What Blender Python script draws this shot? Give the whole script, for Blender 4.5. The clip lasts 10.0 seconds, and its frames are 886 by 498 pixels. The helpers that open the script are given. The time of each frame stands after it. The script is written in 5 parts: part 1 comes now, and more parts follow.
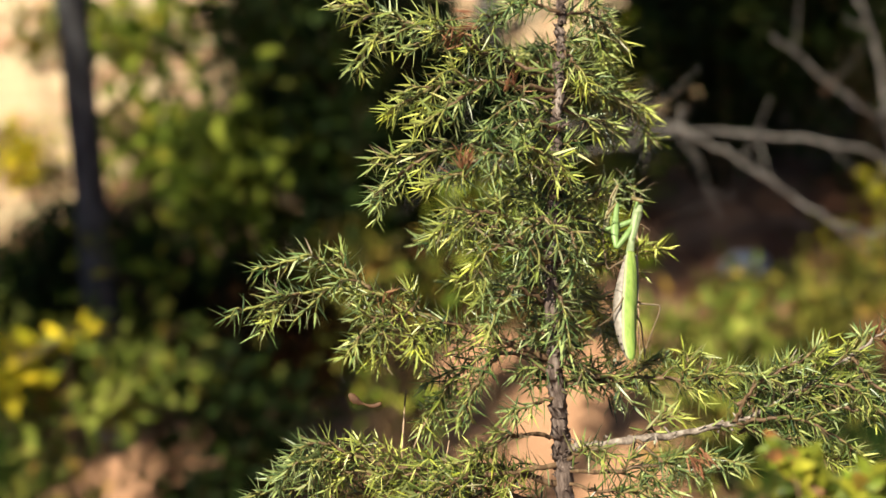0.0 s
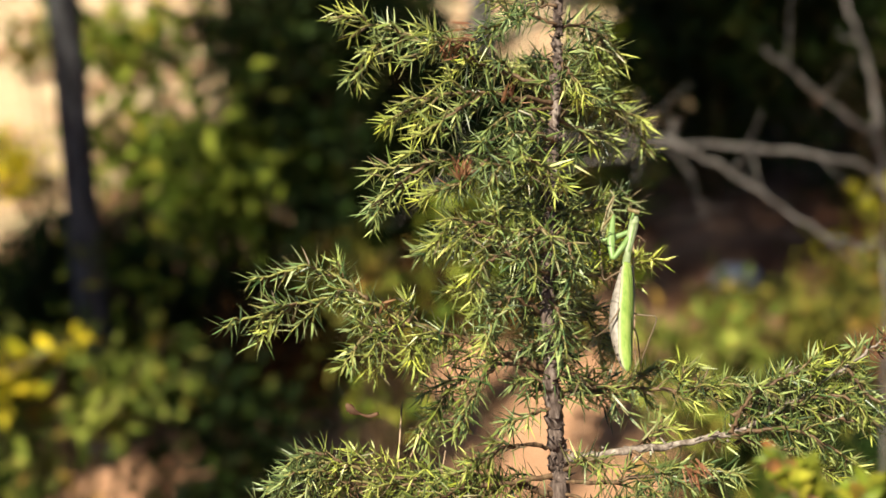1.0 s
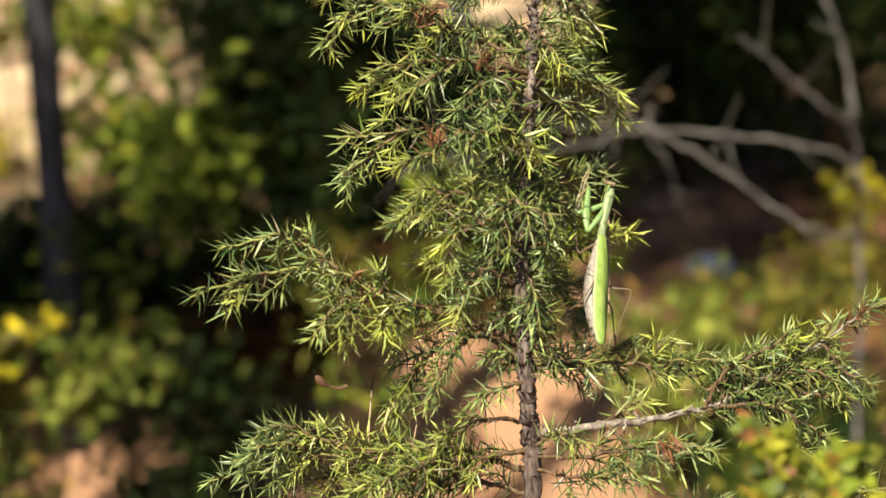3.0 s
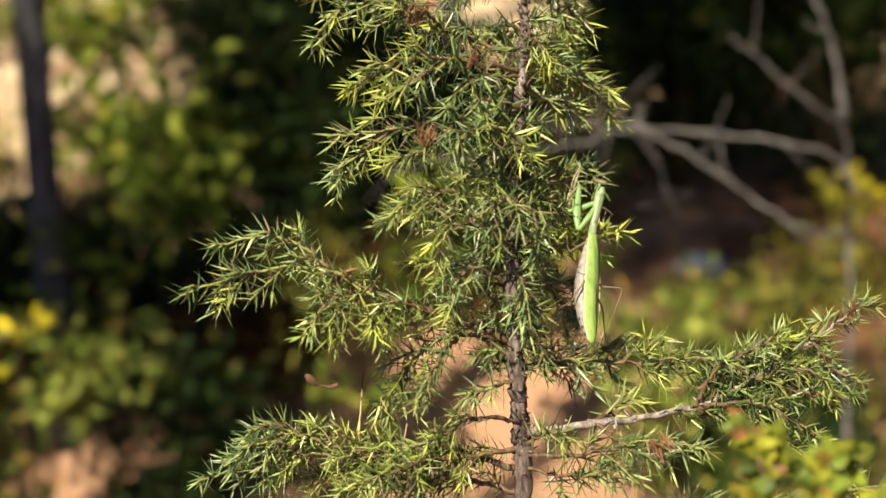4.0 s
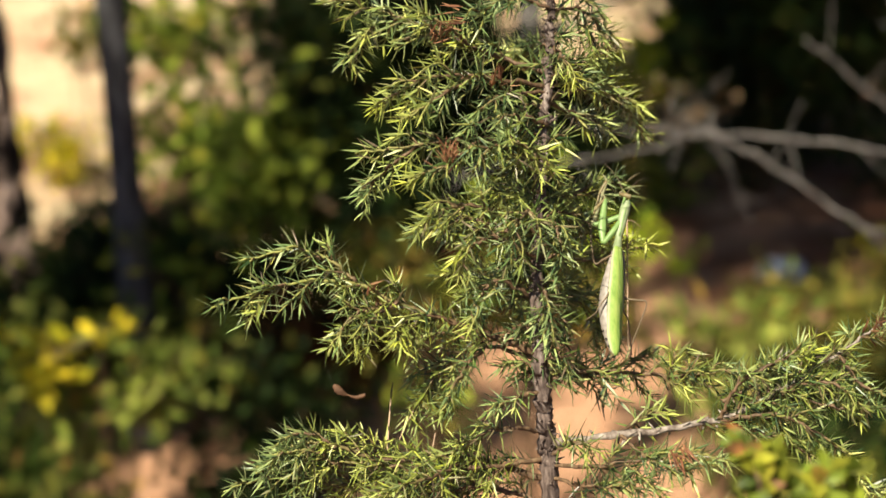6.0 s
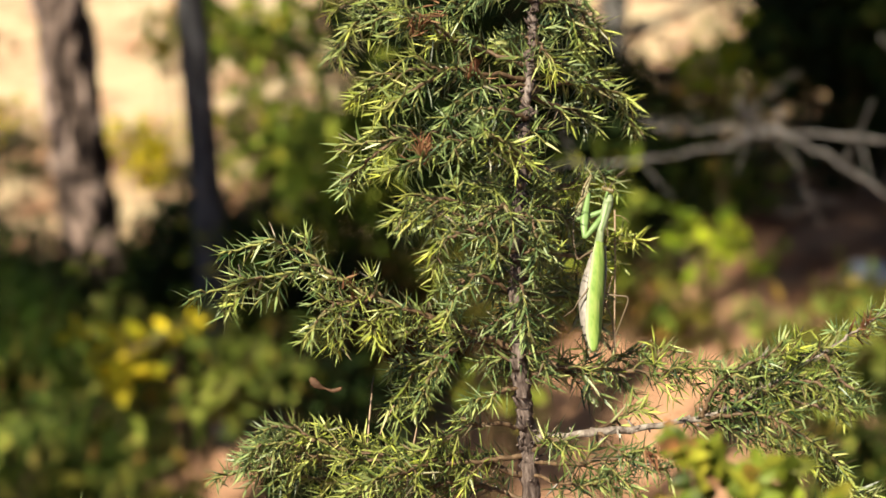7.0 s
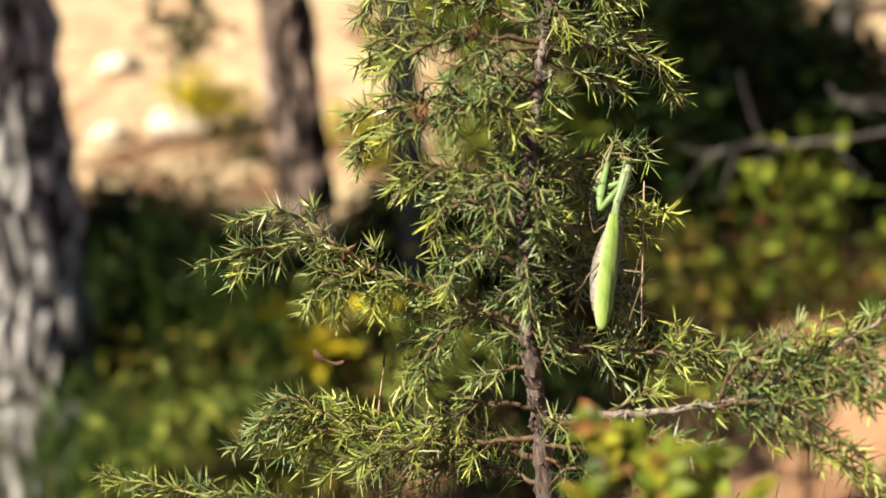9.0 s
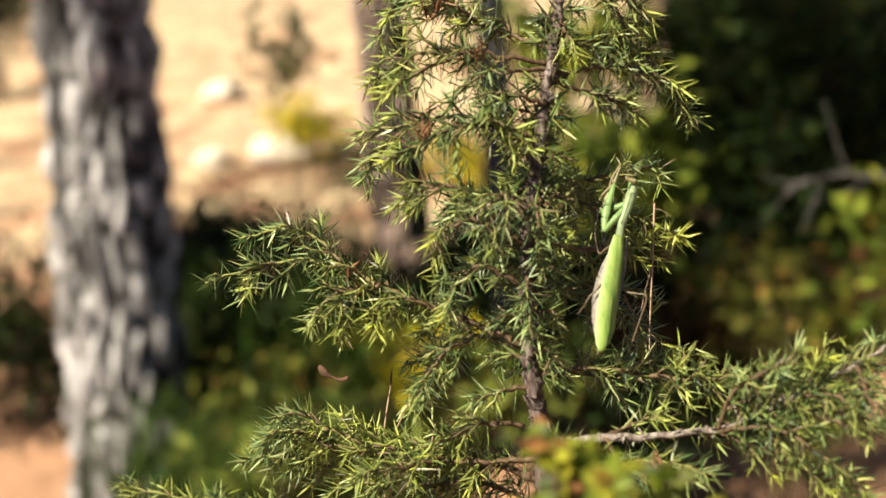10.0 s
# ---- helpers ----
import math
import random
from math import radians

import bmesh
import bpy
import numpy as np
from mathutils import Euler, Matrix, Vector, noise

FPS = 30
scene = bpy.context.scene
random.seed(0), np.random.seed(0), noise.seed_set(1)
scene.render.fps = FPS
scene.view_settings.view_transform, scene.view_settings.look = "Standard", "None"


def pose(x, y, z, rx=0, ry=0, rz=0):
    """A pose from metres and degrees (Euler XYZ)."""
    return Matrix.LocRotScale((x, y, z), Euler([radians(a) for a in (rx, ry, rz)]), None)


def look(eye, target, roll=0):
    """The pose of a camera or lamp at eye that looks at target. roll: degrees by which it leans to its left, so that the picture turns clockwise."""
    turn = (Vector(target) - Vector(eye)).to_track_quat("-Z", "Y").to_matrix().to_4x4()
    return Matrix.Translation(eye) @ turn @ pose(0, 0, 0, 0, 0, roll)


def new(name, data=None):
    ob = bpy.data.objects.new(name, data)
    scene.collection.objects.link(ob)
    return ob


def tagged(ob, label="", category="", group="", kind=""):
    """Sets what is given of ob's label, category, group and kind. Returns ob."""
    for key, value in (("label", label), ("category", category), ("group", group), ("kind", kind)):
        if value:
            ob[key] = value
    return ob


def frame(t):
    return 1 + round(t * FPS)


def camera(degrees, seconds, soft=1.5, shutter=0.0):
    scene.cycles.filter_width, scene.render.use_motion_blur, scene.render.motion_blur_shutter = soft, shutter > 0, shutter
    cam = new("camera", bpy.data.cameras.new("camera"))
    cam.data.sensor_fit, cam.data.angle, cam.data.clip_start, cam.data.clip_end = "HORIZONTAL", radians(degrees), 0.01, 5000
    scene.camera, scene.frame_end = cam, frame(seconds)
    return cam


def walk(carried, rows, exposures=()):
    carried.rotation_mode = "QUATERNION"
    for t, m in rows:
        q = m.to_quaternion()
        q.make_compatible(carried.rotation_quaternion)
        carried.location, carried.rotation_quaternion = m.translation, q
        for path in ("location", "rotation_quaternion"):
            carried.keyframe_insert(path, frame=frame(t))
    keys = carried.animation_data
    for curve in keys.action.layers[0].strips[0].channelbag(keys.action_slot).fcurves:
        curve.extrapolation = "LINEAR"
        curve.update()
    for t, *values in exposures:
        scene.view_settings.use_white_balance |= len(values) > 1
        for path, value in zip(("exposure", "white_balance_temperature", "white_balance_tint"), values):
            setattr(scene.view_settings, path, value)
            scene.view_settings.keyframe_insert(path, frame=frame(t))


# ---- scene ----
CM = 0.01

# ---- camera and its way round the shrub ----
cam = camera(37.0, 10.0, soft=1.6)
cam.data.dof.use_dof = True
cam.data.dof.focus_distance = 0.575
cam.data.dof.aperture_fstop = 6.2
cam.data.dof.aperture_blades = 9
PATH = [
    (0, (-0.04661, -0.56550, 1.63487), (-0.05238, 0.42123, 1.47259), -2.252),
    (0.5, (-0.04810, -0.56559, 1.63507), (-0.04709, 0.42158, 1.47539), -2.124),
    (1, (-0.04922, -0.56705, 1.63456), (-0.04792, 0.42110, 1.48109), -2.040),
    (1.5, (-0.04936, -0.56229, 1.63078), (-0.04371, 0.42453, 1.46906), -1.883),
    (2, (-0.04938, -0.56005, 1.62915), (-0.03928, 0.42605, 1.46328), -1.751),
    (2.5, (-0.04824, -0.55974, 1.62670), (-0.03346, 0.42691, 1.46455), -1.545),
    (4, (-0.04815, -0.55880, 1.62484), (-0.02157, 0.42750, 1.46202), -1.285),
    (4.5, (-0.04763, -0.55372, 1.62558), (-0.01969, 0.43159, 1.45711), -1.362),
    (5, (-0.04949, -0.56209, 1.63033), (-0.02606, 0.42546, 1.47477), -1.183),
    (5.5, (-0.04297, -0.56738, 1.63055), (-0.03475, 0.41968, 1.47046), -1.252),
    (5.7, (-0.03561, -0.56863, 1.63061), (-0.04629, 0.41857, 1.47145), -1.587),
    (6.8, (0.01551, -0.56536, 1.62583), (-0.07488, 0.41804, 1.46853), -2.125),
    (7, (0.02545, -0.56326, 1.62491), (-0.07978, 0.41899, 1.46964), -2.224),
    (7.5, (0.04927, -0.55950, 1.62346), (-0.10568, 0.41605, 1.46758), -2.277),
    (8, (0.07346, -0.55365, 1.62232), (-0.12763, 0.41393, 1.46951), -2.368),
    (8.5, (0.08919, -0.54106, 1.61900), (-0.15469, 0.41689, 1.46786), -2.569),
    (9, (0.11517, -0.52619, 1.61198), (-0.16214, 0.42134, 1.45299), -3.161),
    (9.5, (0.13895, -0.52136, 1.60935), (-0.17105, 0.41871, 1.46731), -2.846),
    (10, (0.15435, -0.51603, 1.60596), (-0.19623, 0.41095, 1.47253), -2.792),
]
walk(cam, [(t, look(eye, target, roll)) for t, eye, target, roll in PATH], exposures=[(0, 1.08), (10, 1.08)])

# ---- sky and sun ----
SUN = Vector((-0.368, -0.648, 0.667)).normalized()
world = bpy.data.worlds.new("sky")
scene.world = world
world.use_nodes = True
wt = world.node_tree
sky = wt.nodes.new("ShaderNodeTexSky")
sky.sky_type = "NISHITA"
sky.sun_disc = False
sky.air_density, sky.dust_density = 0.6, 0.4
sky.sun_elevation = math.asin(SUN.z)
sky.sun_rotation = math.atan2(SUN.x, SUN.y)
wt.links.new(sky.outputs[0], wt.nodes["Background"].inputs[0])
wt.nodes["Background"].inputs[1].default_value = 0.05
sun_data = bpy.data.lights.new("sun", "SUN")
sun_data.energy = 5.0
sun_data.angle = radians(0.53)
sun_data.color = (1.0, 0.905, 0.705)
sun = new("sun", sun_data)
sun.matrix_world = look(SUN * 30, (0, 0, 0))


# ---- materials ----
class Nodes:
    """A short way to write node materials."""

    def __init__(self, name, rough=0.6, spec=0.4):
        self.m = bpy.data.materials.new(name)
        self.m.use_nodes = True
        self.t = self.m.node_tree
        self.b = self.t.nodes["Principled BSDF"]
        self.b.inputs["Roughness"].default_value = rough
        self.b.inputs["Specular IOR Level"].default_value = spec
        self.out = self.t.nodes["Material Output"]

    def n(self, kind, **sets):
        node = self.t.nodes.new(kind)
        for key, value in sets.items():
            node.inputs[key.replace("_", " ")].default_value = value
        return node

    def l(self, a, b):
        self.t.links.new(a, b)

    def coords(self, scale=(1, 1, 1)):
        tc = self.n("ShaderNodeTexCoord")
        mp = self.n("ShaderNodeMapping")
        mp.inputs["Scale"].default_value = scale
        self.l(tc.outputs["Object"], mp.inputs["Vector"])
        return mp.outputs["Vector"]

    def noise(self, vec, scale, detail=4.0, rough=0.6):
        node = self.n("ShaderNodeTexNoise", Scale=scale, Detail=detail, Roughness=rough)
        self.l(vec, node.inputs["Vector"])
        return node.outputs["Fac"]

    def ramp(self, fac, stops):
        node = self.n("ShaderNodeValToRGB")
        e = node.color_ramp.elements
        while len(e) < len(stops):
            e.new(0.5)
        for el, (p, c) in zip(e, stops):
            el.position = p
            el.color = (*c, 1)
        self.l(fac, node.inputs["Fac"])
        return node.outputs["Color"]

    def mix(self, fac, a, b, kind="MIX"):
        node = self.n("ShaderNodeMix")
        node.data_type, node.blend_type = "RGBA", kind
        for sock, v in ((0, fac), (6, a), (7, b)):
            if isinstance(v, (tuple, list)):
                node.inputs[sock].default_value = (*v, 1)
            elif isinstance(v, (int, float)):
                node.inputs[sock].default_value = v
            else:
                self.l(v, node.inputs[sock])
        return node.outputs[2]

    def bump(self, height, strength, distance):
        node = self.n("ShaderNodeBump", Strength=strength, Distance=distance)
        self.l(height, node.inputs["Height"])
        self.l(node.outputs["Normal"], self.b.inputs["Normal"])

    def color(self, c):
        if isinstance(c, (tuple, list)):
            self.b.inputs["Base Color"].default_value = (*c, 1)
        else:
            self.l(c, self.b.inputs["Base Color"])
        return self

    def through_light(self, c, amount):
        """Lets light pass a thin leaf."""
        tr = self.n("ShaderNodeBsdfTranslucent")
        if isinstance(c, (tuple, list)):
            tr.inputs["Color"].default_value = (*c, 1)
        else:
            self.l(c, tr.inputs["Color"])
        mx = self.n("ShaderNodeMixShader")
        mx.inputs[0].default_value = amount
        self.l(self.b.outputs[0], mx.inputs[1])
        self.l(tr.outputs[0], mx.inputs[2])
        self.l(mx.outputs[0], self.out.inputs["Surface"])


def island(nd):
    return nd.n("ShaderNodeNewGeometry").outputs["Random Per Island"]


def attribute(nd, name):
    node = nd.n("ShaderNodeAttribute")
    node.attribute_name = name
    return node.outputs["Fac"]


def leaf_material(name, stops, light=0.35, rough=0.65, patch=5.0, spec=0.12, single=False):
    nd = Nodes(name, rough, spec)
    base = nd.ramp(nd.n("ShaderNodeObjectInfo").outputs["Random"] if single else island(nd), stops)
    spots = nd.noise(nd.coords(), patch, 3)
    tone = nd.ramp(spots, [(0.40, (0.25, 0.28, 0.26)), (0.60, (1.55, 1.48, 1.15))])
    col = nd.mix(0.85, base, nd.mix(1.0, base, tone, "MULTIPLY"))
    nd.color(col)
    nd.through_light(col, light)
    return nd.m


def needle_material():
    nd = Nodes("juniper_needle", 0.40, 0.42)
    young = attribute(nd, "young")
    # aged needles are dark green; near black also puts inner shade into the colour
    old_shaded = nd.ramp(island(nd), [(0.0, (0.004, 0.014, 0.007)), (0.45, (0.012, 0.036, 0.012)), (0.80, (0.042, 0.090, 0.018)), (0.95, (0.120, 0.170, 0.034)), (1.0, (0.240, 0.190, 0.080))])
    fresh = nd.ramp(island(nd), [(0.0, (0.290, 0.355, 0.035)), (0.6, (0.580, 0.620, 0.080)), (1.0, (0.820, 0.790, 0.210))])
    silvery = nd.ramp(island(nd), [(0.0, (0.070, 0.150, 0.048)), (0.6, (0.210, 0.310, 0.110)), (1.0, (0.560, 0.620, 0.350))])
    clump = nd.noise(nd.coords((1, 1, 1)), 26, 2, 0.5)
    fresh = nd.mix(nd.ramp(clump, [(0.45, (0, 0, 0)), (0.57, (1, 1, 1))]), fresh, silvery)
    col = nd.mix(young, old_shaded, fresh)
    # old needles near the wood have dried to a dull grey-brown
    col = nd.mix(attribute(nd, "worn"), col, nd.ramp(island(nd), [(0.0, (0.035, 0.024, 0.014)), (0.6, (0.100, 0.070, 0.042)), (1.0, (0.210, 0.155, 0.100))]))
    # the whitish band on the upper side
    col = nd.mix(attribute(nd, "band"), col, (0.48, 0.55, 0.19))
    nd.color(col)
    nd.through_light(col, 0.06)
    return nd.m


def shoot_material():
    """Shoots turn from brown wood to yellow-green towards their tips."""
    nd = Nodes("juniper_shoot", 0.6, 0.3)
    a = nd.noise(nd.coords((1, 1, 0.4)), 600, 5, 0.65)
    wood = nd.ramp(a, [(0.32, (0.055, 0.034, 0.020)), (0.55, (0.130, 0.080, 0.044)), (0.75, (0.240, 0.165, 0.095))])
    green = nd.ramp(a, [(0.32, (0.120, 0.135, 0.030)), (0.70, (0.310, 0.310, 0.085))])
    nd.color(nd.mix(nd.ramp(attribute(nd, "young"), [(0.15, (0, 0, 0)), (0.60, (1, 1, 1))]), wood, green))
    nd.bump(a, 0.5, 0.0004)
    return nd.m


def dry_needle_material():
    nd = Nodes("dry_needle", 0.6, 0.3)
    col = nd.ramp(island(nd), [(0.0, (0.10, 0.040, 0.020)), (0.6, (0.21, 0.090, 0.045)), (1.0, (0.32, 0.18, 0.09))])
    nd.color(col)
    nd.through_light(col, 0.1)
    return nd.m


def bark_material(name, dark, mid, pale, scale=60.0, stretch=0.25, bump=0.6, dist=0.002, furrows=False):
    nd = Nodes(name, 0.85, 0.2)
    v = nd.coords((1, 1, stretch))
    a = nd.noise(v, scale, 6, 0.65)
    b = nd.noise(v, scale * 0.17, 3)
    col = nd.mix(nd.ramp(b, [(0.35, (0, 0, 0)), (0.65, (1, 1, 1))]), nd.ramp(a, [(0.32, dark), (0.52, mid), (0.72, pale)]), nd.ramp(a, [(0.36, dark), (0.6, mid), (0.8, mid)]))
    if furrows:
        # long pale plates between strips of dark old bark
        strips = nd.noise(nd.coords((1, 1, 0.36)), scale * 0.55, 4, 0.6)
        col = nd.mix(nd.ramp(strips, [(0.40, (0, 0, 0)), (0.50, (1, 1, 1))]), nd.mix(0.12, dark, col), col)
        col = nd.mix(nd.ramp(attribute(nd, "plate"), [(0.12, (0, 0, 0)), (0.36, (1, 1, 1))]), dark, col)
    nd.color(col)
    nd.bump(a, bump, dist)
    return nd.m


def plain_material(name, c1, c2, scale=40.0, rough=0.6, spec=0.4, bump=0.2, dist=0.0005, stretch=(1, 1, 1)):
    nd = Nodes(name, rough, spec)
    f = nd.noise(nd.coords(stretch), scale, 5, 0.6)
    nd.color(nd.ramp(f, [(0.3, c1), (0.7, c2)]))
    nd.bump(f, bump, dist)
    return nd.m


def ground_material():
    nd = Nodes("forest_floor", 0.9, 0.15)
    v = nd.coords()
    big = nd.noise(v, 0.55, 4)
    mid = nd.noise(v, 3.2, 5)
    fine = nd.noise(v, 38.0, 6, 0.7)
    soil = nd.ramp(fine, [(0.3, (0.27, 0.130, 0.070)), (0.5, (0.47, 0.260, 0.155)), (0.72, (0.62, 0.41, 0.27))])
    litter = nd.ramp(fine, [(0.3, (0.050, 0.022, 0.013)), (0.55, (0.150, 0.066, 0.036)), (0.75, (0.27, 0.140, 0.080))])
    straw = nd.ramp(fine, [(0.3, (0.47, 0.345, 0.20)), (0.7, (0.72, 0.59, 0.385))])
    # dry straw lies only in the open clearing
    yy = nd.n("ShaderNodeSeparateXYZ")
    nd.l(v, yy.inputs[0])
    dry = nd.n("ShaderNodeMapRange")
    dry.inputs["From Min"].default_value, dry.inputs["From Max"].default_value = 4.6, 5.8
    nd.l(yy.outputs[1], dry.inputs["Value"])
    col = nd.mix(nd.mix(1.0, dry.outputs[0], nd.ramp(mid, [(0.40, (0, 0, 0)), (0.56, (1, 1, 1))]), "MULTIPLY"), soil, straw)
    # withered leaves have drifted together in loose brown patches
    drift = nd.mix(1.0, nd.ramp(nd.noise(v, 1.5, 5, 0.7), [(0.54, (0, 0, 0)), (0.66, (0.75, 0.75, 0.75))]), dry.outputs[0], "MULTIPLY")
    col = nd.mix(drift, col, nd.ramp(fine, [(0.3, (0.100, 0.055, 0.030)), (0.7, (0.330, 0.200, 0.115))]))
    open_ground = nd.n("ShaderNodeMapRange")
    open_ground.inputs["From Min"].default_value, open_ground.inputs["From Max"].default_value = 8.6, 7.2
    nd.l(yy.outputs[1], open_ground.inputs["Value"])
    wood_floor = nd.mix(1.0, open_ground.outputs[0], nd.ramp(big, [(0.50, (0, 0, 0)), (0.62, (1, 1, 1))]), "MULTIPLY")
    col = nd.mix(wood_floor, col, litter)
    # unseen floor round the juniper, darkened with needle litter to bounce less light
    low_bounce = nd.n("ShaderNodeMapRange")
    low_bounce.inputs["From Min"].default_value, low_bounce.inputs["From Max"].default_value = 2.0, 1.0
    nd.l(yy.outputs[1], low_bounce.inputs["Value"])
    col = nd.mix(nd.mix(1.0, low_bounce.outputs[0], nd.ramp(mid, [(0.30, (0.55, 0.55, 0.55)), (0.55, (1, 1, 1))]), "MULTIPLY"), col, litter)
    # thick needle litter before the evergreen thickets also paints their shade; ragged edge
    wander = nd.n("ShaderNodeVectorMath")
    wander.operation = "ADD"
    shift = nd.mix(1.0, nd.ramp(nd.noise(v, 0.9, 5, 0.7), [(0.3, (0, 0, 0)), (0.7, (1, 1, 1))]), (1.6, 1.6, 0), "MULTIPLY")
    nd.l(v, wander.inputs[0])
    nd.l(shift, wander.inputs[1])
    sep = nd.n("ShaderNodeSeparateXYZ")
    nd.l(wander.outputs[0], sep.inputs[0])
    share = None
    for axis, lo, hi in ((0, 1.0, 1.9), (0, 6.4, 5.0), (1, 4.3, 5.2), (1, 8.4, 7.3)):
        node = nd.n("ShaderNodeMapRange")
        node.inputs["From Min"].default_value = lo
        node.inputs["From Max"].default_value = hi
        nd.l(sep.outputs[axis], node.inputs["Value"])
        share = node.outputs[0] if share is None else nd.mix(1.0, share, node.outputs[0], "MULTIPLY")
    patchy = nd.mix(1.0, share, nd.ramp(mid, [(0.36, (0.10, 0.10, 0.10)), (0.54, (1, 1, 1))]), "MULTIPLY")
    col = nd.mix(patchy, col, litter)
    nd.color(col)
    nd.bump(fine, 0.7, 0.02)
    return nd.m


NEEDLE = needle_material()
DRY_NEEDLE = dry_needle_material()
TWIG = bark_material("juniper_twig", (0.050, 0.032, 0.018), (0.120, 0.080, 0.040), (0.200, 0.145, 0.080), 700, 0.4, 0.5, 0.0004)
STEM = bark_material("juniper_stem_bark", (0.034, 0.024, 0.021), (0.155, 0.115, 0.098), (0.430, 0.380, 0.340), 420, 0.22, 0.9, 0.0009)
GREEN_TWIG = shoot_material()
GREY_WOOD = bark_material("grey_peeling_wood", (0.085, 0.062, 0.050), (0.270, 0.225, 0.190), (0.500, 0.455, 0.400), 380, 0.35, 0.8, 0.0007)
PINE_BARK = bark_material("furrowed_pine_bark", (0.014, 0.012, 0.011), (0.480, 0.462, 0.462), (0.850, 0.830, 0.830), 16, 0.42, 1.0, 0.02, True)
BROWN_BARK = bark_material("brown_pine_bark", (0.020, 0.013, 0.010), (0.340, 0.245, 0.205), (0.760, 0.630, 0.570), 14, 0.2, 0.9, 0.02, True)
DARK_BARK = bark_material("dark_smooth_bark", (0.020, 0.020, 0.021), (0.062, 0.062, 0.065), (0.150, 0.150, 0.156), 30, 0.3, 0.6, 0.008)
DEAD_WOOD = bark_material("weathered_dead_wood", (0.060, 0.055, 0.052), (0.150, 0.138, 0.130), (0.270, 0.252, 0.238), 40, 0.3, 0.7, 0.004)
GROUND = ground_material()
PINE_NEEDLE = leaf_material("pine_needle_clump", [(0, (0.018, 0.036, 0.012)), (0.6, (0.035, 0.062, 0.018)), (1, (0.075, 0.085, 0.025))], 0.2)
# dark green leaves taken down near black, so the colour carries the forest shade
DARK_SHADED_LEAF = leaf_material("dark_leaf_with_shade", [(0, (0.006, 0.014, 0.004)), (0.6, (0.013, 0.028, 0.006)), (0.93, (0.027, 0.044, 0.008)), (1, (0.060, 0.062, 0.013))], 0.10)
GREEN_LEAF = leaf_material("green_shrub_leaf", [(0, (0.065, 0.110, 0.018)), (0.5, (0.180, 0.250, 0.040)), (0.9, (0.300, 0.350, 0.060)), (1, (0.42, 0.36, 0.05))], 0.42)
OLIVE_LEAF = leaf_material("olive_shrub_leaf", [(0, (0.050, 0.062, 0.014)), (0.5, (0.125, 0.135, 0.028)), (0.85, (0.220, 0.205, 0.045)), (1, (0.30, 0.15, 0.050))], 0.4)
YELLOW_LEAF = leaf_material("yellow_green_leaf", [(0, (0.330, 0.340, 0.025)), (0.5, (0.580, 0.540, 0.040)), (1, (0.760, 0.620, 0.050))], 0.55)
WEED_LEAF = leaf_material("grey_green_weed_leaf", [(0, (0.055, 0.090, 0.018)), (0.5, (0.175, 0.225, 0.045)), (0.88, (0.330, 0.370, 0.095)), (1, (0.40, 0.24, 0.07))], 0.4)
LIME_LEAF = leaf_material("lime_green_leaf", [(0, (0.170, 0.270, 0.018)), (0.6, (0.300, 0.400, 0.025)), (1, (0.420, 0.480, 0.040))], 0.45)
OAK_LEAF = leaf_material("seedling_leaf", [(0, (0.130, 0.190, 0.022)), (0.45, (0.230, 0.285, 0.034)), (0.90, (0.370, 0.350, 0.046)), (1, (0.380, 0.220, 0.052))], 0.40, 0.45, 60.0, 0.2, True)
BROWN_LEAF = leaf_material("withered_brown_leaf", [(0, (0.040, 0.018, 0.008)), (0.6, (0.110, 0.050, 0.020)), (1, (0.220, 0.110, 0.045))], 0.25)
RUST_LEAF = leaf_material("rusty_seedling_leaf", [(0, (0.300, 0.120, 0.045)), (1, (0.420, 0.200, 0.080))], 0.35, 0.5, 60.0, 0.2, True)
GRASS = leaf_material("grass_blade", [(0, (0.030, 0.075, 0.014)), (0.7, (0.075, 0.145, 0.026)), (1, (0.220, 0.210, 0.070))], 0.2)
STRAW = plain_material("dry_grass_stalk", (0.32, 0.21, 0.14), (0.52, 0.37, 0.25), 300, 0.7, 0.3)
STONE = plain_material("pale_grey_stone", (0.30, 0.33, 0.39), (0.50, 0.54, 0.60), 22, 0.9, 0.2, 0.6, 0.01)
WHITE_STONE = plain_material("chalky_white_stone", (0.50, 0.44, 0.36), (0.70, 0.63, 0.53), 22, 0.9, 0.2, 0.6, 0.01)


# ---- building helpers ----
def mesh_of(name, verts, faces, material, smooth=True, values=()):
    """A mesh from arrays; values: named numbers for every vertex."""
    me = bpy.data.meshes.new(name)
    me.from_pydata(np.asarray(verts, float).tolist(), [], [list(map(int, f)) for f in faces])
    if material:
        me.materials.append(material)
    if smooth:
        me.polygons.foreach_set("use_smooth", [True] * len(me.polygons))
    for key, some in values:
        at = me.attributes.new(key, "FLOAT", "POINT")
        at.data.foreach_set("value", np.asarray(some, float))
    me.update()
    return me


def part(name, me, parent, label="", kind=""):
    ob = new(name, me)
    ob.parent = parent
    return tagged(ob, label=label, kind=kind)


def thing(name, place, label, category, group="", kind=""):
    ob = new(name)
    ob.location = place
    return tagged(ob, label, category, group, kind)


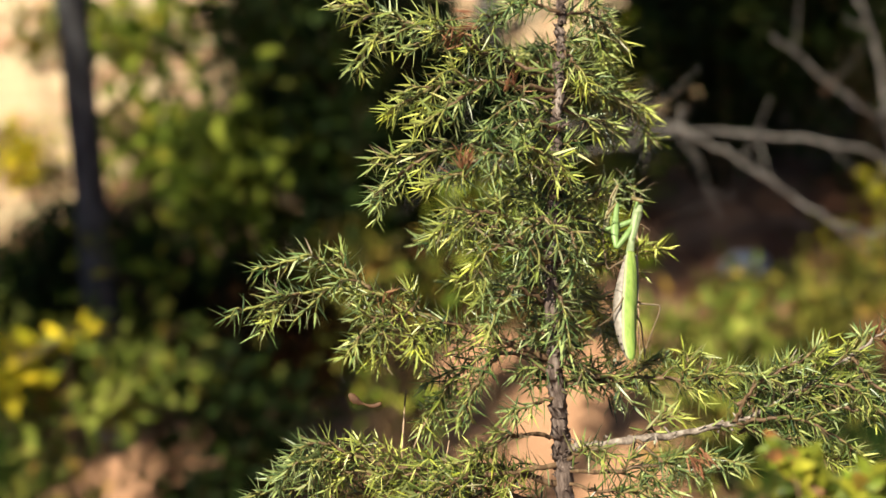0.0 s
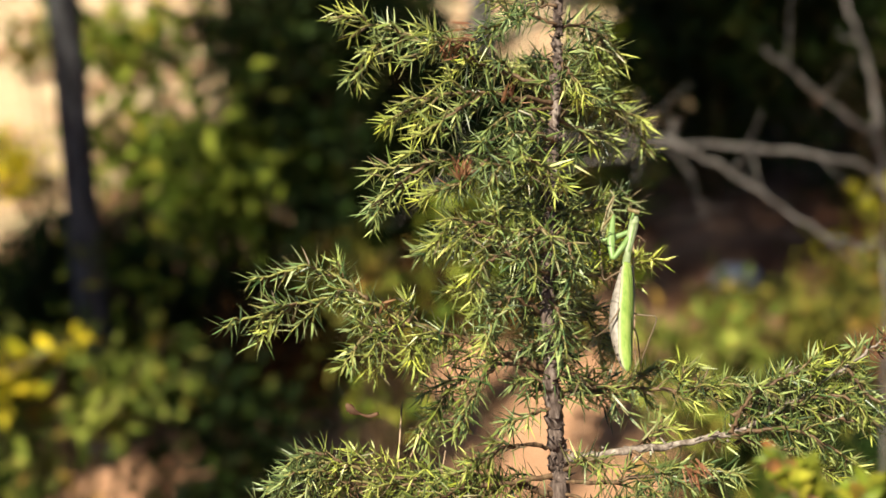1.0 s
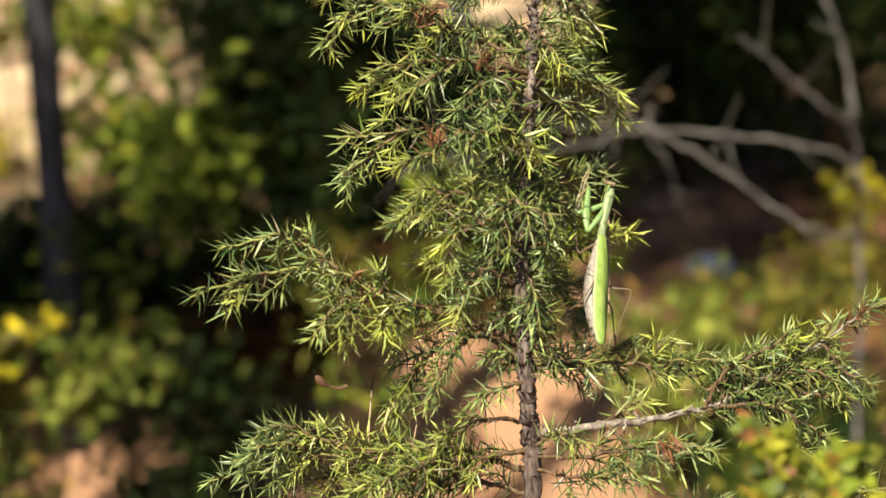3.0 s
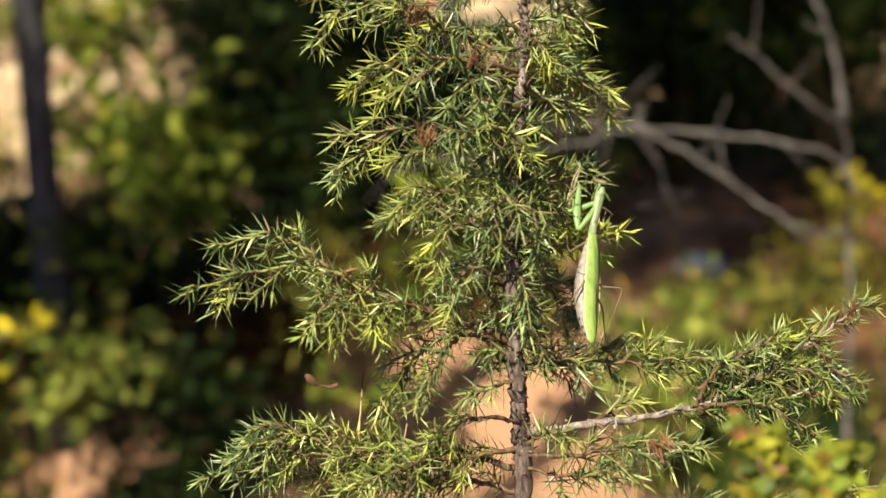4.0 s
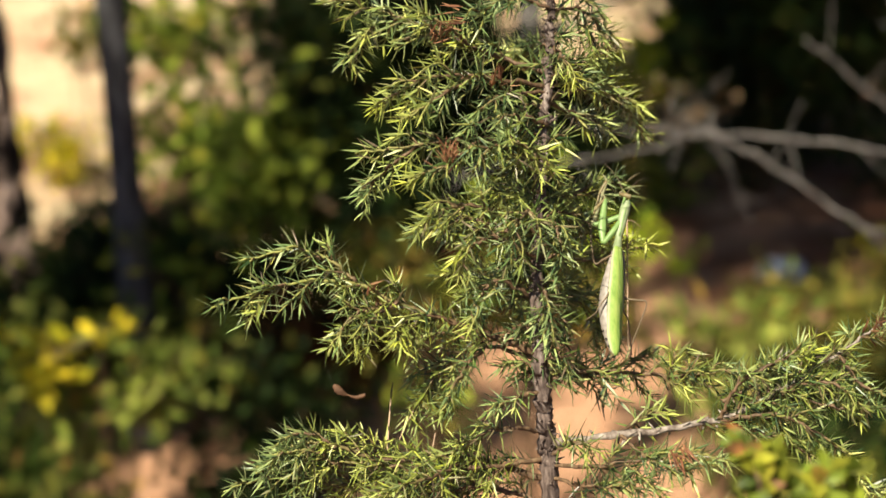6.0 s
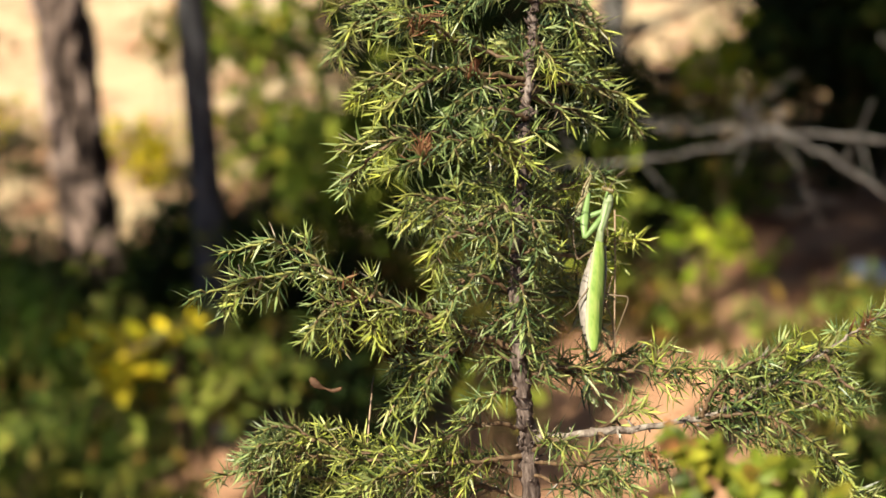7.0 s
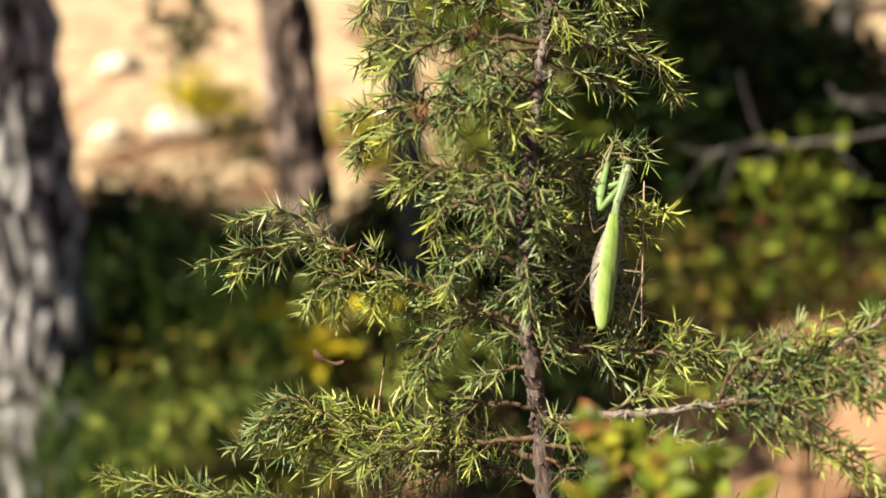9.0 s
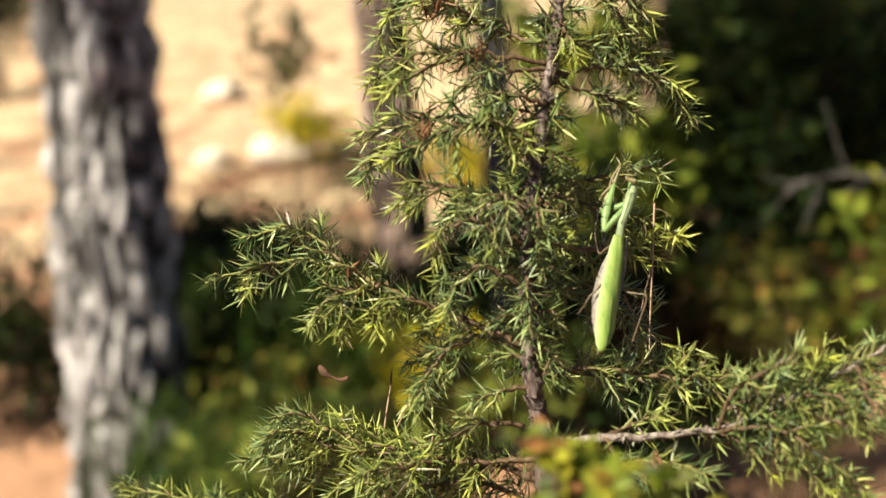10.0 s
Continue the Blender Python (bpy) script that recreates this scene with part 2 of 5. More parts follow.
def spline(points, steps):
    """A smooth line through a few points."""
    p = np.asarray(points, float)
    p = np.vstack([2 * p[0] - p[1], p, 2 * p[-1] - p[-2]])
    out = []
    for i in range(1, len(p) - 2):
        for k in range(steps):
            u = k / steps
            out.append(0.5 * (2 * p[i] + (p[i + 1] - p[i - 1]) * u + (2 * p[i - 1] - 5 * p[i] + 4 * p[i + 1] - p[i + 2]) * u * u
                              + (3 * p[i] - p[i - 1] - 3 * p[i + 1] + p[i + 2]) * u ** 3))
    out.append(p[-2])
    return np.array(out)


def unit(v):
    v = np.asarray(v, float)
    return v / np.maximum(np.linalg.norm(v, axis=-1, keepdims=True), 1e-9)


def frames(line, hint=(0.31, 0.17, 0.93)):
    """Tangents and two cross directions along a line."""
    t = unit(np.gradient(line, axis=0))
    a = np.cross(t, hint)
    a = unit(a)
    return t, a, np.cross(t, a)


def tube(line, radii, sides=8, wobble=0.0, rng=None, wide=None, hint=(0.31, 0.17, 0.93)):
    """Vertices and faces of a round or flattened limb along a line, closed at both ends."""
    line = np.asarray(line, float)
    n = len(line)
    r = np.asarray(radii, float) * np.ones(n)
    w = r if wide is None else np.asarray(wide, float) * np.ones(n)
    _, a, b = frames(line, hint)
    ang = np.linspace(0, 2 * math.pi, sides, endpoint=False)
    j = np.ones((n, sides)) if rng is None else 1 + wobble * rng.standard_normal((n, sides))
    ring = line[:, None] + (a[:, None] * (np.cos(ang)[None, :, None] * w[:, None, None]) + b[:, None] * (np.sin(ang)[None, :, None] * r[:, None, None])) * j[..., None]
    verts = np.vstack([ring.reshape(-1, 3), line[:1], line[-1:]])
    faces = []
    for i in range(n - 1):
        for k in range(sides):
            q = (k + 1) % sides
            faces.append((i * sides + k, i * sides + q, (i + 1) * sides + q, (i + 1) * sides + k))
    for k in range(sides):
        q = (k + 1) % sides
        faces.append((n * sides, q, k))
        faces.append((n * sides + 1, (n - 1) * sides + k, (n - 1) * sides + q))
    return verts, faces


def joined(pieces):
    verts, faces, at = [], [], 0
    for v, f in pieces:
        verts.append(np.asarray(v, float))
        faces += [tuple(i + at for i in face) for face in f]
        at += len(v)
    return np.vstack(verts), faces


def blades(base, way, side, length, width, bend=0.0):
    """Stiff keeled needles that taper evenly to a sharp point: ten corners, nine faces each."""
    n = len(base)
    way, side = unit(way), unit(side - way * (side * way).sum(-1, keepdims=True))
    up = np.cross(side, way)
    L, W = length[:, None], width[:, None]
    mid = base + way * L * 0.28 + up * L * bend * 0.6
    top = base + way * L * 0.66 + up * L * bend
    tip = base + way * L + up * L * bend * 0.2
    v = np.stack([base - side * W * 0.40, base + side * W * 0.40, mid - side * W * 0.50, mid + side * W * 0.50, top - side * W * 0.30, top + side * W * 0.30,
                  base - up * W * 0.26, mid - up * W * 0.34, top - up * W * 0.22, tip], 1)
    f = [(0, 1, 3, 2), (2, 3, 5, 4), (4, 5, 9), (0, 2, 7, 6), (2, 4, 8, 7), (4, 9, 8), (1, 6, 7, 3), (3, 7, 8, 5), (5, 8, 9)]
    faces = [tuple(i * 10 + k for k in face) for i in range(n) for face in f]
    return v.reshape(-1, 3), faces


def leaves(base, way, normal, length, width, fold=0.18):
    """Folded oval leaves: eight corners and six faces each."""
    n = len(base)
    way = unit(way)
    side = unit(np.cross(way, normal))
    up = np.cross(side, way)
    L, W = length[:, None], width[:, None]
    v = np.stack([
        base,
        base + way * L * 0.32 - side * W * 0.46 + up * W * fold,
        base + way * L * 0.32,
        base + way * L * 0.32 + side * W * 0.46 + up * W * fold,
        base + way * L * 0.70 - side * W * 0.36 + up * W * fold * 0.5 - up * L * 0.05,
        base + way * L * 0.70 - up * L * 0.05,
        base + way * L * 0.70 + side * W * 0.36 + up * W * fold * 0.5 - up * L * 0.05,
        base + way * L - up * L * 0.14], 1)
    f = [(0, 2, 1), (0, 3, 2), (1, 2, 5, 4), (2, 3, 6, 5), (4, 5, 7), (5, 6, 7)]
    faces = [tuple(i * 8 + k for k in face) for i in range(n) for face in f]
    return v.reshape(-1, 3), faces


# ---- ground ----
def ground_height(x, y):
    rise = 0.11 * np.clip(y, 0, 3.4) + 0.20 * np.clip(y - 3.4, 0, 9) + 0.13 * np.clip(y - 12.4, 0, 50)
    return rise + 0.02 * x * np.clip((6 - np.abs(x)) / 6, 0, 1)


def ground_at(x, y):
    return float(ground_height(np.float64(x), np.float64(y)) + 0.035 * noise.noise(Vector((x * 1.3, y * 1.3, 0))))


def spread(inner, step, far):
    a = list(np.arange(0, inner, step))
    while a[-1] < far:
        a.append(a[-1] * 1.13 + step)
    a = np.array(a)
    return np.concatenate([-a[:0:-1], a])


def build_ground():
    xs, ys = spread(7.0, 0.13, 400), spread(7.0, 0.13, 400) + 3.0
    verts, faces = [], []
    for y in ys:
        for x in xs:
            verts.append((x, y, ground_at(x, y) + 0.012 * noise.noise(Vector((x * 7, y * 7, 3)))))
    w = len(xs)
    for j in range(len(ys) - 1):
        for i in range(w - 1):
            faces.append((j * w + i, j * w + i + 1, (j + 1) * w + i + 1, (j + 1) * w + i))
    ob = new("ground", mesh_of("ground", verts, faces, GROUND))
    tagged(ob, "dry orange-brown forest soil with pine litter on a gentle slope", "ground", kind="structure")


build_ground()


# ---- the juniper ----
def whorls(line, rng, start, gap, length, lay):
    """Needles in threes along a shoot, close and forward at its tip. lay: the lists that collect them."""
    seg = np.linalg.norm(np.diff(line, axis=0), axis=1)
    s = np.concatenate([[0], np.cumsum(seg)])
    total = s[-1]
    t, a, b = frames(line)
    at, phase = start * total, rng.uniform(0, 6)
    while at < total:
        k = np.array([np.interp(at, s, line[:, c]) for c in range(3)])
        tt, aa, bb = (np.array([np.interp(at, s, m[:, c]) for c in range(3)]) for m in (t, a, b))
        left = (total - at)
        near_tip = math.exp(-left / 0.008)
        for i in range(3):
            if rng.random() < 0.05:
                continue
            ang = phase + i * 2.094 + rng.normal(0, 0.20)
            out = aa * math.cos(ang) + bb * math.sin(ang)
            spread_ang = (1.16 - 0.50 * near_tip) + rng.normal(0, 0.17)
            way = tt * math.cos(spread_ang) + out * math.sin(spread_ang)
            size = length * (1 - 0.25 * near_tip) * rng.uniform(0.75, 1.18)
            lay["base"].append(k + out * 0.0005)
            lay["way"].append(way)
            lay["side"].append(np.cross(tt, out) + rng.normal(0, 0.15, 3))
            lay["length"].append(size)
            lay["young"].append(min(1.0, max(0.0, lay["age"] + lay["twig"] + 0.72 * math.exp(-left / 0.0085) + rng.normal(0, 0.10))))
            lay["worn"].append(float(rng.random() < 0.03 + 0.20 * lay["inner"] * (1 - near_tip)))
        phase += 1.047 + rng.normal(0, 0.12)
        at += gap * (1 - 0.45 * near_tip) * rng.uniform(0.75, 1.3)


def needle_mesh(lay, rng, material):
    base, way, side = (np.array(lay[k]) for k in ("base", "way", "side"))
    length = np.array(lay["length"])
    # the space that the insect fills is free of needles
    far = base + unit(way) * length[:, None] + BASE
    clear = (far[:, 0] > 0.020) & (far[:, 0] < 0.046) & (far[:, 1] < 0.034) & (far[:, 2] > 1.488) & (far[:, 2] < 1.570)
    base, way, side, length = base[~clear], way[~clear], side[~clear], length[~clear]
    lay["young"] = np.array(lay["young"])[~clear]
    worn = np.array(lay["worn"] or np.zeros(len(clear)))[~clear]
    width = length * 0.024 + 0.00074
    v, f = blades(base, way, side, length, width * rng.uniform(0.85, 1.2, len(base)), 0.03)
    young = np.repeat(np.array(lay["young"]), 10)
    pale = np.repeat(rng.uniform(0.0, 0.95, len(base)) ** 1.5, 10) * 0.68 * np.tile([0.5, 0.5, 1.0, 1.0, 0.8, 0.8, 0.0, 0.0, 0.0, 0.3], len(base))
    return mesh_of("needles", v, f, material, False, (("young", young), ("band", pale), ("worn", np.repeat(worn, 10))))


def fresh_lay(age):
    return {"base": [], "way": [], "side": [], "length": [], "young": [], "age": age, "twig": 0.0, "inner": 0.5, "worn": []}


JUNIPER = thing("juniper_bush", (0, 0, 0), "young juniper with sharp green needles and a thin brown stem", "shrub")
JUNIPER.location = (0, 0, ground_at(0, 0))
BASE = np.array(JUNIPER.location)
count = [0]


def limb(points, thick=1.6, bare=0.27, twig=1.9, every=0.0056, age=0.06, wood=None, droop=0.36, label="", needle=10.9, gap=0.0040):
    """A juniper limb through a few points in centimetres: bent wood, drooping forked shoots and whorls of needles."""
    count[0] += 1
    rng = np.random.default_rng(100 + count[0])
    line = spline(np.array(points) * CM, 10) - BASE
    n = len(line)
    wob = rng.normal(0, 0.0004, (n, 3))
    wob[0] = wob[-1] = 0
    line = line + wob
    radii = np.linspace(thick * 0.8, 0.42, n) * 0.001
    wood_piece, pieces, fresh = tube(line, radii, 7, 0.10, rng), [], []
    if wood:
        # flakes, knots and snapped side twigs on the bare wood
        knots = [wood_piece]
        for _ in range(60):
            k = int(rng.integers(1, int(n * 0.62)))
            way = unit(rng.normal(0, 1, 3))
            b0 = line[k] + way * radii[k] * 0.7 + rng.normal(0, 0.001, 3)
            ln = rng.uniform(0.0008, 0.0042)
            knots.append(tube(np.array([b0, b0 + way * ln * 0.5, b0 + way * ln]), [0.0007, 0.0005, 0.0002], 5))
        wood_piece = joined(knots)
    lay = fresh_lay(age + rng.normal(0, 0.08))
    seg = np.linalg.norm(np.diff(line, axis=0), axis=1)
    s = np.concatenate([[0], np.cumsum(seg)])
    total = s[-1]
    t, a, b = frames(line)

    def shoot(points_on, steps, r0, r1, size):
        tw = spline(points_on, steps)
        pieces.append(tube(tw, np.linspace(r0, r1, len(tw)) * 0.001, 5))
        u = np.linspace(0, 1, len(tw))
        fresh.append(np.concatenate([np.repeat(u, 5), [0, 1]]))
        whorls(tw, rng, 0.05, gap, size, lay)
        return tw

    whorls(line, rng, max(bare, 0.06), gap * 1.2, needle * 0.001, lay)
    at, turn = bare * total + 0.004, rng.uniform(0, 6)
    while at < total - 0.004:
        k = np.array([np.interp(at, s, line[:, c]) for c in range(3)])
        tt, aa, bb = (np.array([np.interp(at, s, m[:, c]) for c in range(3)]) for m in (t, a, b))
        turn += 2.4 + rng.normal(0, 0.3)
        out = unit((aa * math.cos(turn) + bb * math.sin(turn)) * np.array([1, 1, 0.65]))
        ln = twig * CM * (0.40 + 0.60 * min(1, (total - at) / 0.045)) * rng.uniform(0.5, 1.1)
        way = unit(tt * 0.85 + out * 0.75)
        bend = np.array([0, 0, -droop]) * ln
        end = k + way * ln + BASE
        if 0.019 < end[0] < 0.046 and end[1] < 0.034 and 1.486 < end[2] < 1.572:
            at += every
            continue
        size = needle * 0.001 * rng.uniform(0.85, 1.06)
        # inner shoots count as older and darker, which also paints the shade near the stem
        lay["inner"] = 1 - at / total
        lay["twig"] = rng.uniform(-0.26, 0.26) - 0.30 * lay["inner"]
        tw = shoot([k, k + way * ln * 0.5 + bend * 0.1 + rng.normal(0, 0.001, 3), k + way * ln * 0.92 + tt * ln * 0.12 + bend * 0.8], 6, 0.54, 0.36, size)
        if ln > 0.013:
            for m in ((4, 8) if ln > 0.019 else (5,)):
                d0 = unit(tw[m] - tw[m - 1])
                o2 = unit(np.cross(d0, rng.normal(0, 1, 3)))
                w2 = unit(d0 * 0.85 + o2 * 0.65)
                l2 = ln * rng.uniform(0.32, 0.55)
                shoot([tw[m], tw[m] + w2 * l2 * 0.5, tw[m] + w2 * l2 + bend * 0.3], 4, 0.42, 0.32, size * 0.94)
        at += every * rng.uniform(0.6, 1.35)
    along = () if wood else (("young", np.concatenate([np.repeat(np.clip(np.linspace(-0.35, 0.55, n) + age, 0, 1), 7), [0, 1]])),)
    br = part("branch", mesh_of("branch", *wood_piece, wood or GREEN_TWIG, True, along), JUNIPER, label)
    if pieces:
        v, f = joined(pieces)
        part("twig_mass", mesh_of("twig_mass", v, f, GREEN_TWIG, True, (("young", np.concatenate(fresh)),)), br, kind="stuff")
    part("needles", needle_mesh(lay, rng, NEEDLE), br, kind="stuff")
    return br


def juniper_stem():
    rng = np.random.default_rng(7)
    line = spline(np.array([(1.2, -1.5, 0), (0.6, -0.8, 45), (0.2, -0.2, 95), (0.0, 0.0, 128), (0.0, 0.0, 143.2), (-0.1, 0.0, 145.0), (-0.3, -0.5, 149.0),
                            (-0.3, 0.0, 153.5), (0.0, 0.8, 157.1), (0.4, 2.0, 160.7), (0.6, 3.0, 163.7), (0.9, 3.6, 167.5), (1.0, 4.2, 173.0)]) * CM, 22)
    line = line + rng.normal(0, 0.0006, line.shape)
    z = line[:, 2]
    radii = np.interp(z, [0, 1.0, 1.40, 1.47, 1.53, 1.62, 1.73], [0.016, 0.009, 0.0044, 0.0037, 0.0029, 0.0022, 0.0012])
    pieces = [tube(line, radii, 16, 0.07, rng)]
    # stubs and flakes of peeling bark
    for i in range(150):
        k = int(rng.integers(len(line) // 3, len(line) - 2))
        way = unit(np.append(rng.normal(0, 1, 2), rng.uniform(-0.3, 0.8)))
        b0 = line[k] + way * radii[k] * 0.75
        ln = rng.uniform(0.0012, 0.004)
        pieces.append(tube(np.array([b0, b0 + way * ln * 0.5, b0 + way * ln + np.array([0, 0, rng.uniform(-1, 1) * 0.001])]), [0.0006, 0.0005, 0.0002], 5))
    v, f = joined(pieces)
    part("stem", mesh_of("stem", v, f, STEM), JUNIPER, "brown stem with rough flaking bark")


juniper_stem()
limb([(0.4, 2.2, 161.2), (-2.9, 3.0, 162.5), (-6.1, 4.0, 163.9), (-9.5, 5.0, 165.1)], 1.5, bare=0.15)
limb([(-6.1, 4.0, 163.9), (-7.7, 4.5, 163.4), (-8.7, 5.3, 161.7)], 0.9, bare=0.1, twig=1.6, age=0.3)
limb([(-2.9, 3.0, 162.5), (-4.1, 2.0, 163.5), (-5.7, 1.5, 164.4)], 1.2)
limb([(0.6, 3.0, 164.1), (-0.8, 2.5, 164.5), (-1.7, 2.0, 164.4), (-3.0, 1.5, 163.8)], 1.1, bare=0.1, twig=2.0)
limb([(0.6, 3.0, 164.9), (-1.5, 4.0, 165.2), (-2.7, 4.0, 165.8)], 1.0, bare=0.1, twig=1.8)
limb([(0.6, 3.0, 164.0), (2.0, 4.5, 164.0), (3.1, 5.5, 163.2), (3.8, 6.0, 162.1)], 1.1, bare=0.1, twig=2.0)
limb([(2.0, 4.5, 164.0), (2.7, 5.0, 162.3), (2.8, 5.0, 161.0)], 0.9, bare=0.1, twig=1.6)
limb([(0.4, 2.0, 160.6), (-2.8, 0.0, 161.3), (-5.0, -0.5, 161.2), (-7.2, 1.0, 160.0)], 1.4)
limb([(-2.8, 0.0, 161.3), (-4.3, -1.5, 160.5), (-5.7, -2.0, 159.7)], 1.2)
limb([(0.4, 2.0, 160.4), (-1.8, 0.0, 160.4), (-3.1, -1.0, 159.3)], 1.2)
limb([(0.4, 2.0, 160.2), (2.3, 4.5, 160.4), (4.0, 6.5, 159.7), (5.4, 7.5, 157.7)], 1.4)
limb([(0.4, 2.0, 159.9), (2.5, 4.0, 159.0), (3.6, 5.0, 158.1)], 1.2)
limb([(0.4, 2.5, 162.0), (2.1, 5.0, 161.3), (4.0, 7.0, 160.7)], 1.2)
limb([(0.4, 2.5, 161.5), (-0.5, 5.0, 162.2), (-1.3, 7.0, 162.2)], 1.4)
limb([(0.1, 1.0, 157.6), (-2.6, -0.5, 158.7), (-5.5, 0.0, 158.4), (-8.1, 0.5, 158.1)], 1.4)
limb([(-5.3, 0.0, 158.4), (-6.8, 0.5, 157.4), (-8.1, 1.1, 156.0)], 1.2)
limb([(-2.6, -0.5, 158.7), (-3.9, -1.8, 157.8), (-5.8, -1.8, 157.0)], 1.2)
limb([(0.1, 1.0, 157.1), (-1.5, -0.8, 158.6), (-0.6, -1.6, 158.3), (0.6, -1.4, 157.3)], 1.2, twig=1.7)
limb([(0.1, 1.0, 157.3), (-2.0, -1.5, 158.4), (-3.0, -2.2, 157.4)], 1.2)
limb([(-0.2, 0.0, 153.8), (-2.9, 2.0, 154.8), (-4.7, 4.0, 154.6), (-6.2, 5.5, 153.5)], 1.4)
limb([(-0.2, 0.0, 154.3), (-2.5, -1.4, 155.8), (-4.4, -1.8, 155.8), (-5.4, -1.5, 154.9)], 1.2)
limb([(-0.2, 0.0, 153.3), (-2.1, -1.4, 154.5), (-3.3, -2.0, 154.0), (-3.8, -2.2, 152.6)], 1.4)
limb([(-0.3, 0.0, 151.5), (-2.1, -1.2, 152.6), (-3.1, -1.8, 151.7), (-3.4, -2.0, 150.6)], 1.4)
limb([(-0.2, 0.0, 154.5), (-0.6, -1.4, 155.6), (-1.2, -2.0, 155.1), (-1.5, -2.2, 153.5)], 1.2, twig=2.2)
limb([(-0.2, 0.0, 155.0), (0.4, -1.0, 155.0), (0.6, -1.6, 154.0), (0.4, -1.4, 152.6)], 1.1, twig=1.5)
limb([(-0.3, 0.0, 152.0), (-0.1, -1.2, 152.1), (0.1, -1.5, 151.1), (-0.0, -1.5, 149.8)], 1.1, twig=1.6)
limb([(-0.1, 0.0, 156.2), (-1.0, 3.0, 156.1), (-2.8, 5.0, 155.7)], 1.4)
limb([(-0.2, 0.0, 153.0), (-1.4, 3.0, 152.0), (-3.1, 5.0, 151.7), (-4.7, 5.0, 152.0)], 1.4)
limb([(-0.4, -0.5, 149.2), (-3.4, -1.2, 150.6), (-6.5, -1.5, 151.9), (-8.4, -1.5, 152.8), (-11.2, -1.8, 152.8), (-14.2, -2.4, 152.0)], 1.9, bare=0.10, twig=1.9, age=0.30, every=0.011, gap=0.0036, needle=11.0)
limb([(-8.1, -1.5, 152.8), (-9.3, -1.2, 153.8), (-11.0, -1.2, 154.2), (-13.2, -1.0, 153.7)], 1.1, bare=0.05, twig=1.5, age=0.50, every=0.010, gap=0.0038, needle=11.0)
limb([(-6.5, -1.5, 151.9), (-8.1, -2.5, 151.6), (-9.2, -3.0, 150.3)], 1.2)
limb([(-3.4, -1.2, 150.6), (-5.1, -1.8, 151.3), (-6.3, -2.0, 150.4)], 1.2)
limb([(-6.2, -1.5, 151.9), (-7.2, -2.2, 151.5), (-7.9, -2.4, 150.6), (-8.2, -2.4, 149.9)], 1.1, bare=0.05, twig=1.6, age=0.2)
limb([(-5.6, -1.4, 151.6), (-6.2, -2.2, 150.9), (-6.6, -2.3, 150.1)], 1.0, bare=0.05, twig=1.5, age=0.15)
limb([(-11.2, -1.8, 152.8), (-12.2, -1.8, 152.0), (-12.9, -1.8, 151.0)], 0.9, bare=0.05, twig=1.1, age=0.55, every=0.015, gap=0.0042, needle=11.0)
limb([(-0.3, -0.4, 148.9), (-2.7, -0.5, 149.6), (-4.7, 0.0, 148.4), (-6.4, 0.8, 145.6)], 1.4)
limb([(-2.7, -0.5, 149.6), (-3.7, -2.2, 148.9), (-4.7, -2.5, 147.1)], 1.2)
limb([(-2.7, -0.5, 149.6), (-4.6, 2.0, 149.7), (-6.7, 3.0, 148.7)], 1.2)
limb([(-0.2, 0.0, 145.6), (-2.3, -1.0, 146.0), (-4.1, -1.5, 145.2), (-5.8, -1.0, 144.6)], 1.4)
limb([(-0.0, 0.0, 143.3), (-3.6, -0.5, 144.5), (-7.3, -1.0, 144.7), (-10.4, -1.2, 145.7), (-12.9, -1.5, 144.4)], 2.0, bare=0.1)
limb([(-9.2, -1.2, 145.3), (-10.7, -1.2, 146.1), (-12.2, -1.0, 145.4)], 1.2)
limb([(-3.6, -0.5, 144.5), (-5.3, -3.0, 144.5), (-7.2, -4.0, 144.4)], 1.2)
limb([(-0.2, 0.0, 153.5), (2.0, 3.4, 152.6), (3.5, 4.8, 152.8), (5.0, 5.0, 152.8)], 1.3, bare=0.1, twig=2.8)
limb([(-0.0, 0.5, 155.7), (1.6, 4.0, 155.7), (3.3, 5.5, 156.0), (4.2, 5.5, 155.9)], 1.2, bare=0.12)
limb([(-0.0, 0.5, 155.4), (1.9, 4.5, 154.3), (3.5, 6.0, 153.4)], 1.1, bare=0.2, twig=2.4)
limb([(-0.2, 0.0, 151.5), (1.6, 4.5, 150.5), (3.0, 5.5, 149.1), (3.9, 5.5, 150.2)], 1.1, bare=0.1, twig=2.4)
limb([(-0.1, 0.0, 145.0), (3.0, -1.5, 145.8), (7.3, -1.0, 146.2), (10.0, -1.0, 147.5), (12.6, -0.5, 148.9), (15.2, 0.0, 150.6)], 2.4, bare=0.4, wood=GREY_WOOD, label="thick grey peeling lower branch")
limb([(7.3, -1.0, 146.2), (9.8, -2.0, 146.6), (11.6, -2.5, 145.7), (13.2, -2.0, 144.2)], 1.2, age=-0.06, twig=1.5, needle=9.6)
limb([(10.0, -1.0, 147.5), (11.9, -2.0, 148.0), (13.5, -2.5, 146.6)], 1.2, age=-0.06, twig=1.5, needle=9.6)
limb([(7.3, -1.0, 146.2), (8.2, -1.5, 148.0), (10.2, -2.0, 149.3), (10.7, -2.0, 149.8)], 1.2, age=-0.06, twig=1.5, needle=9.6)
limb([(-0.2, -0.4, 148.0), (2.4, 1.0, 148.0), (5.5, 1.0, 147.7), (8.5, 0.0, 148.1), (11.5, -1.0, 148.0)], 1.6, bare=0.1)
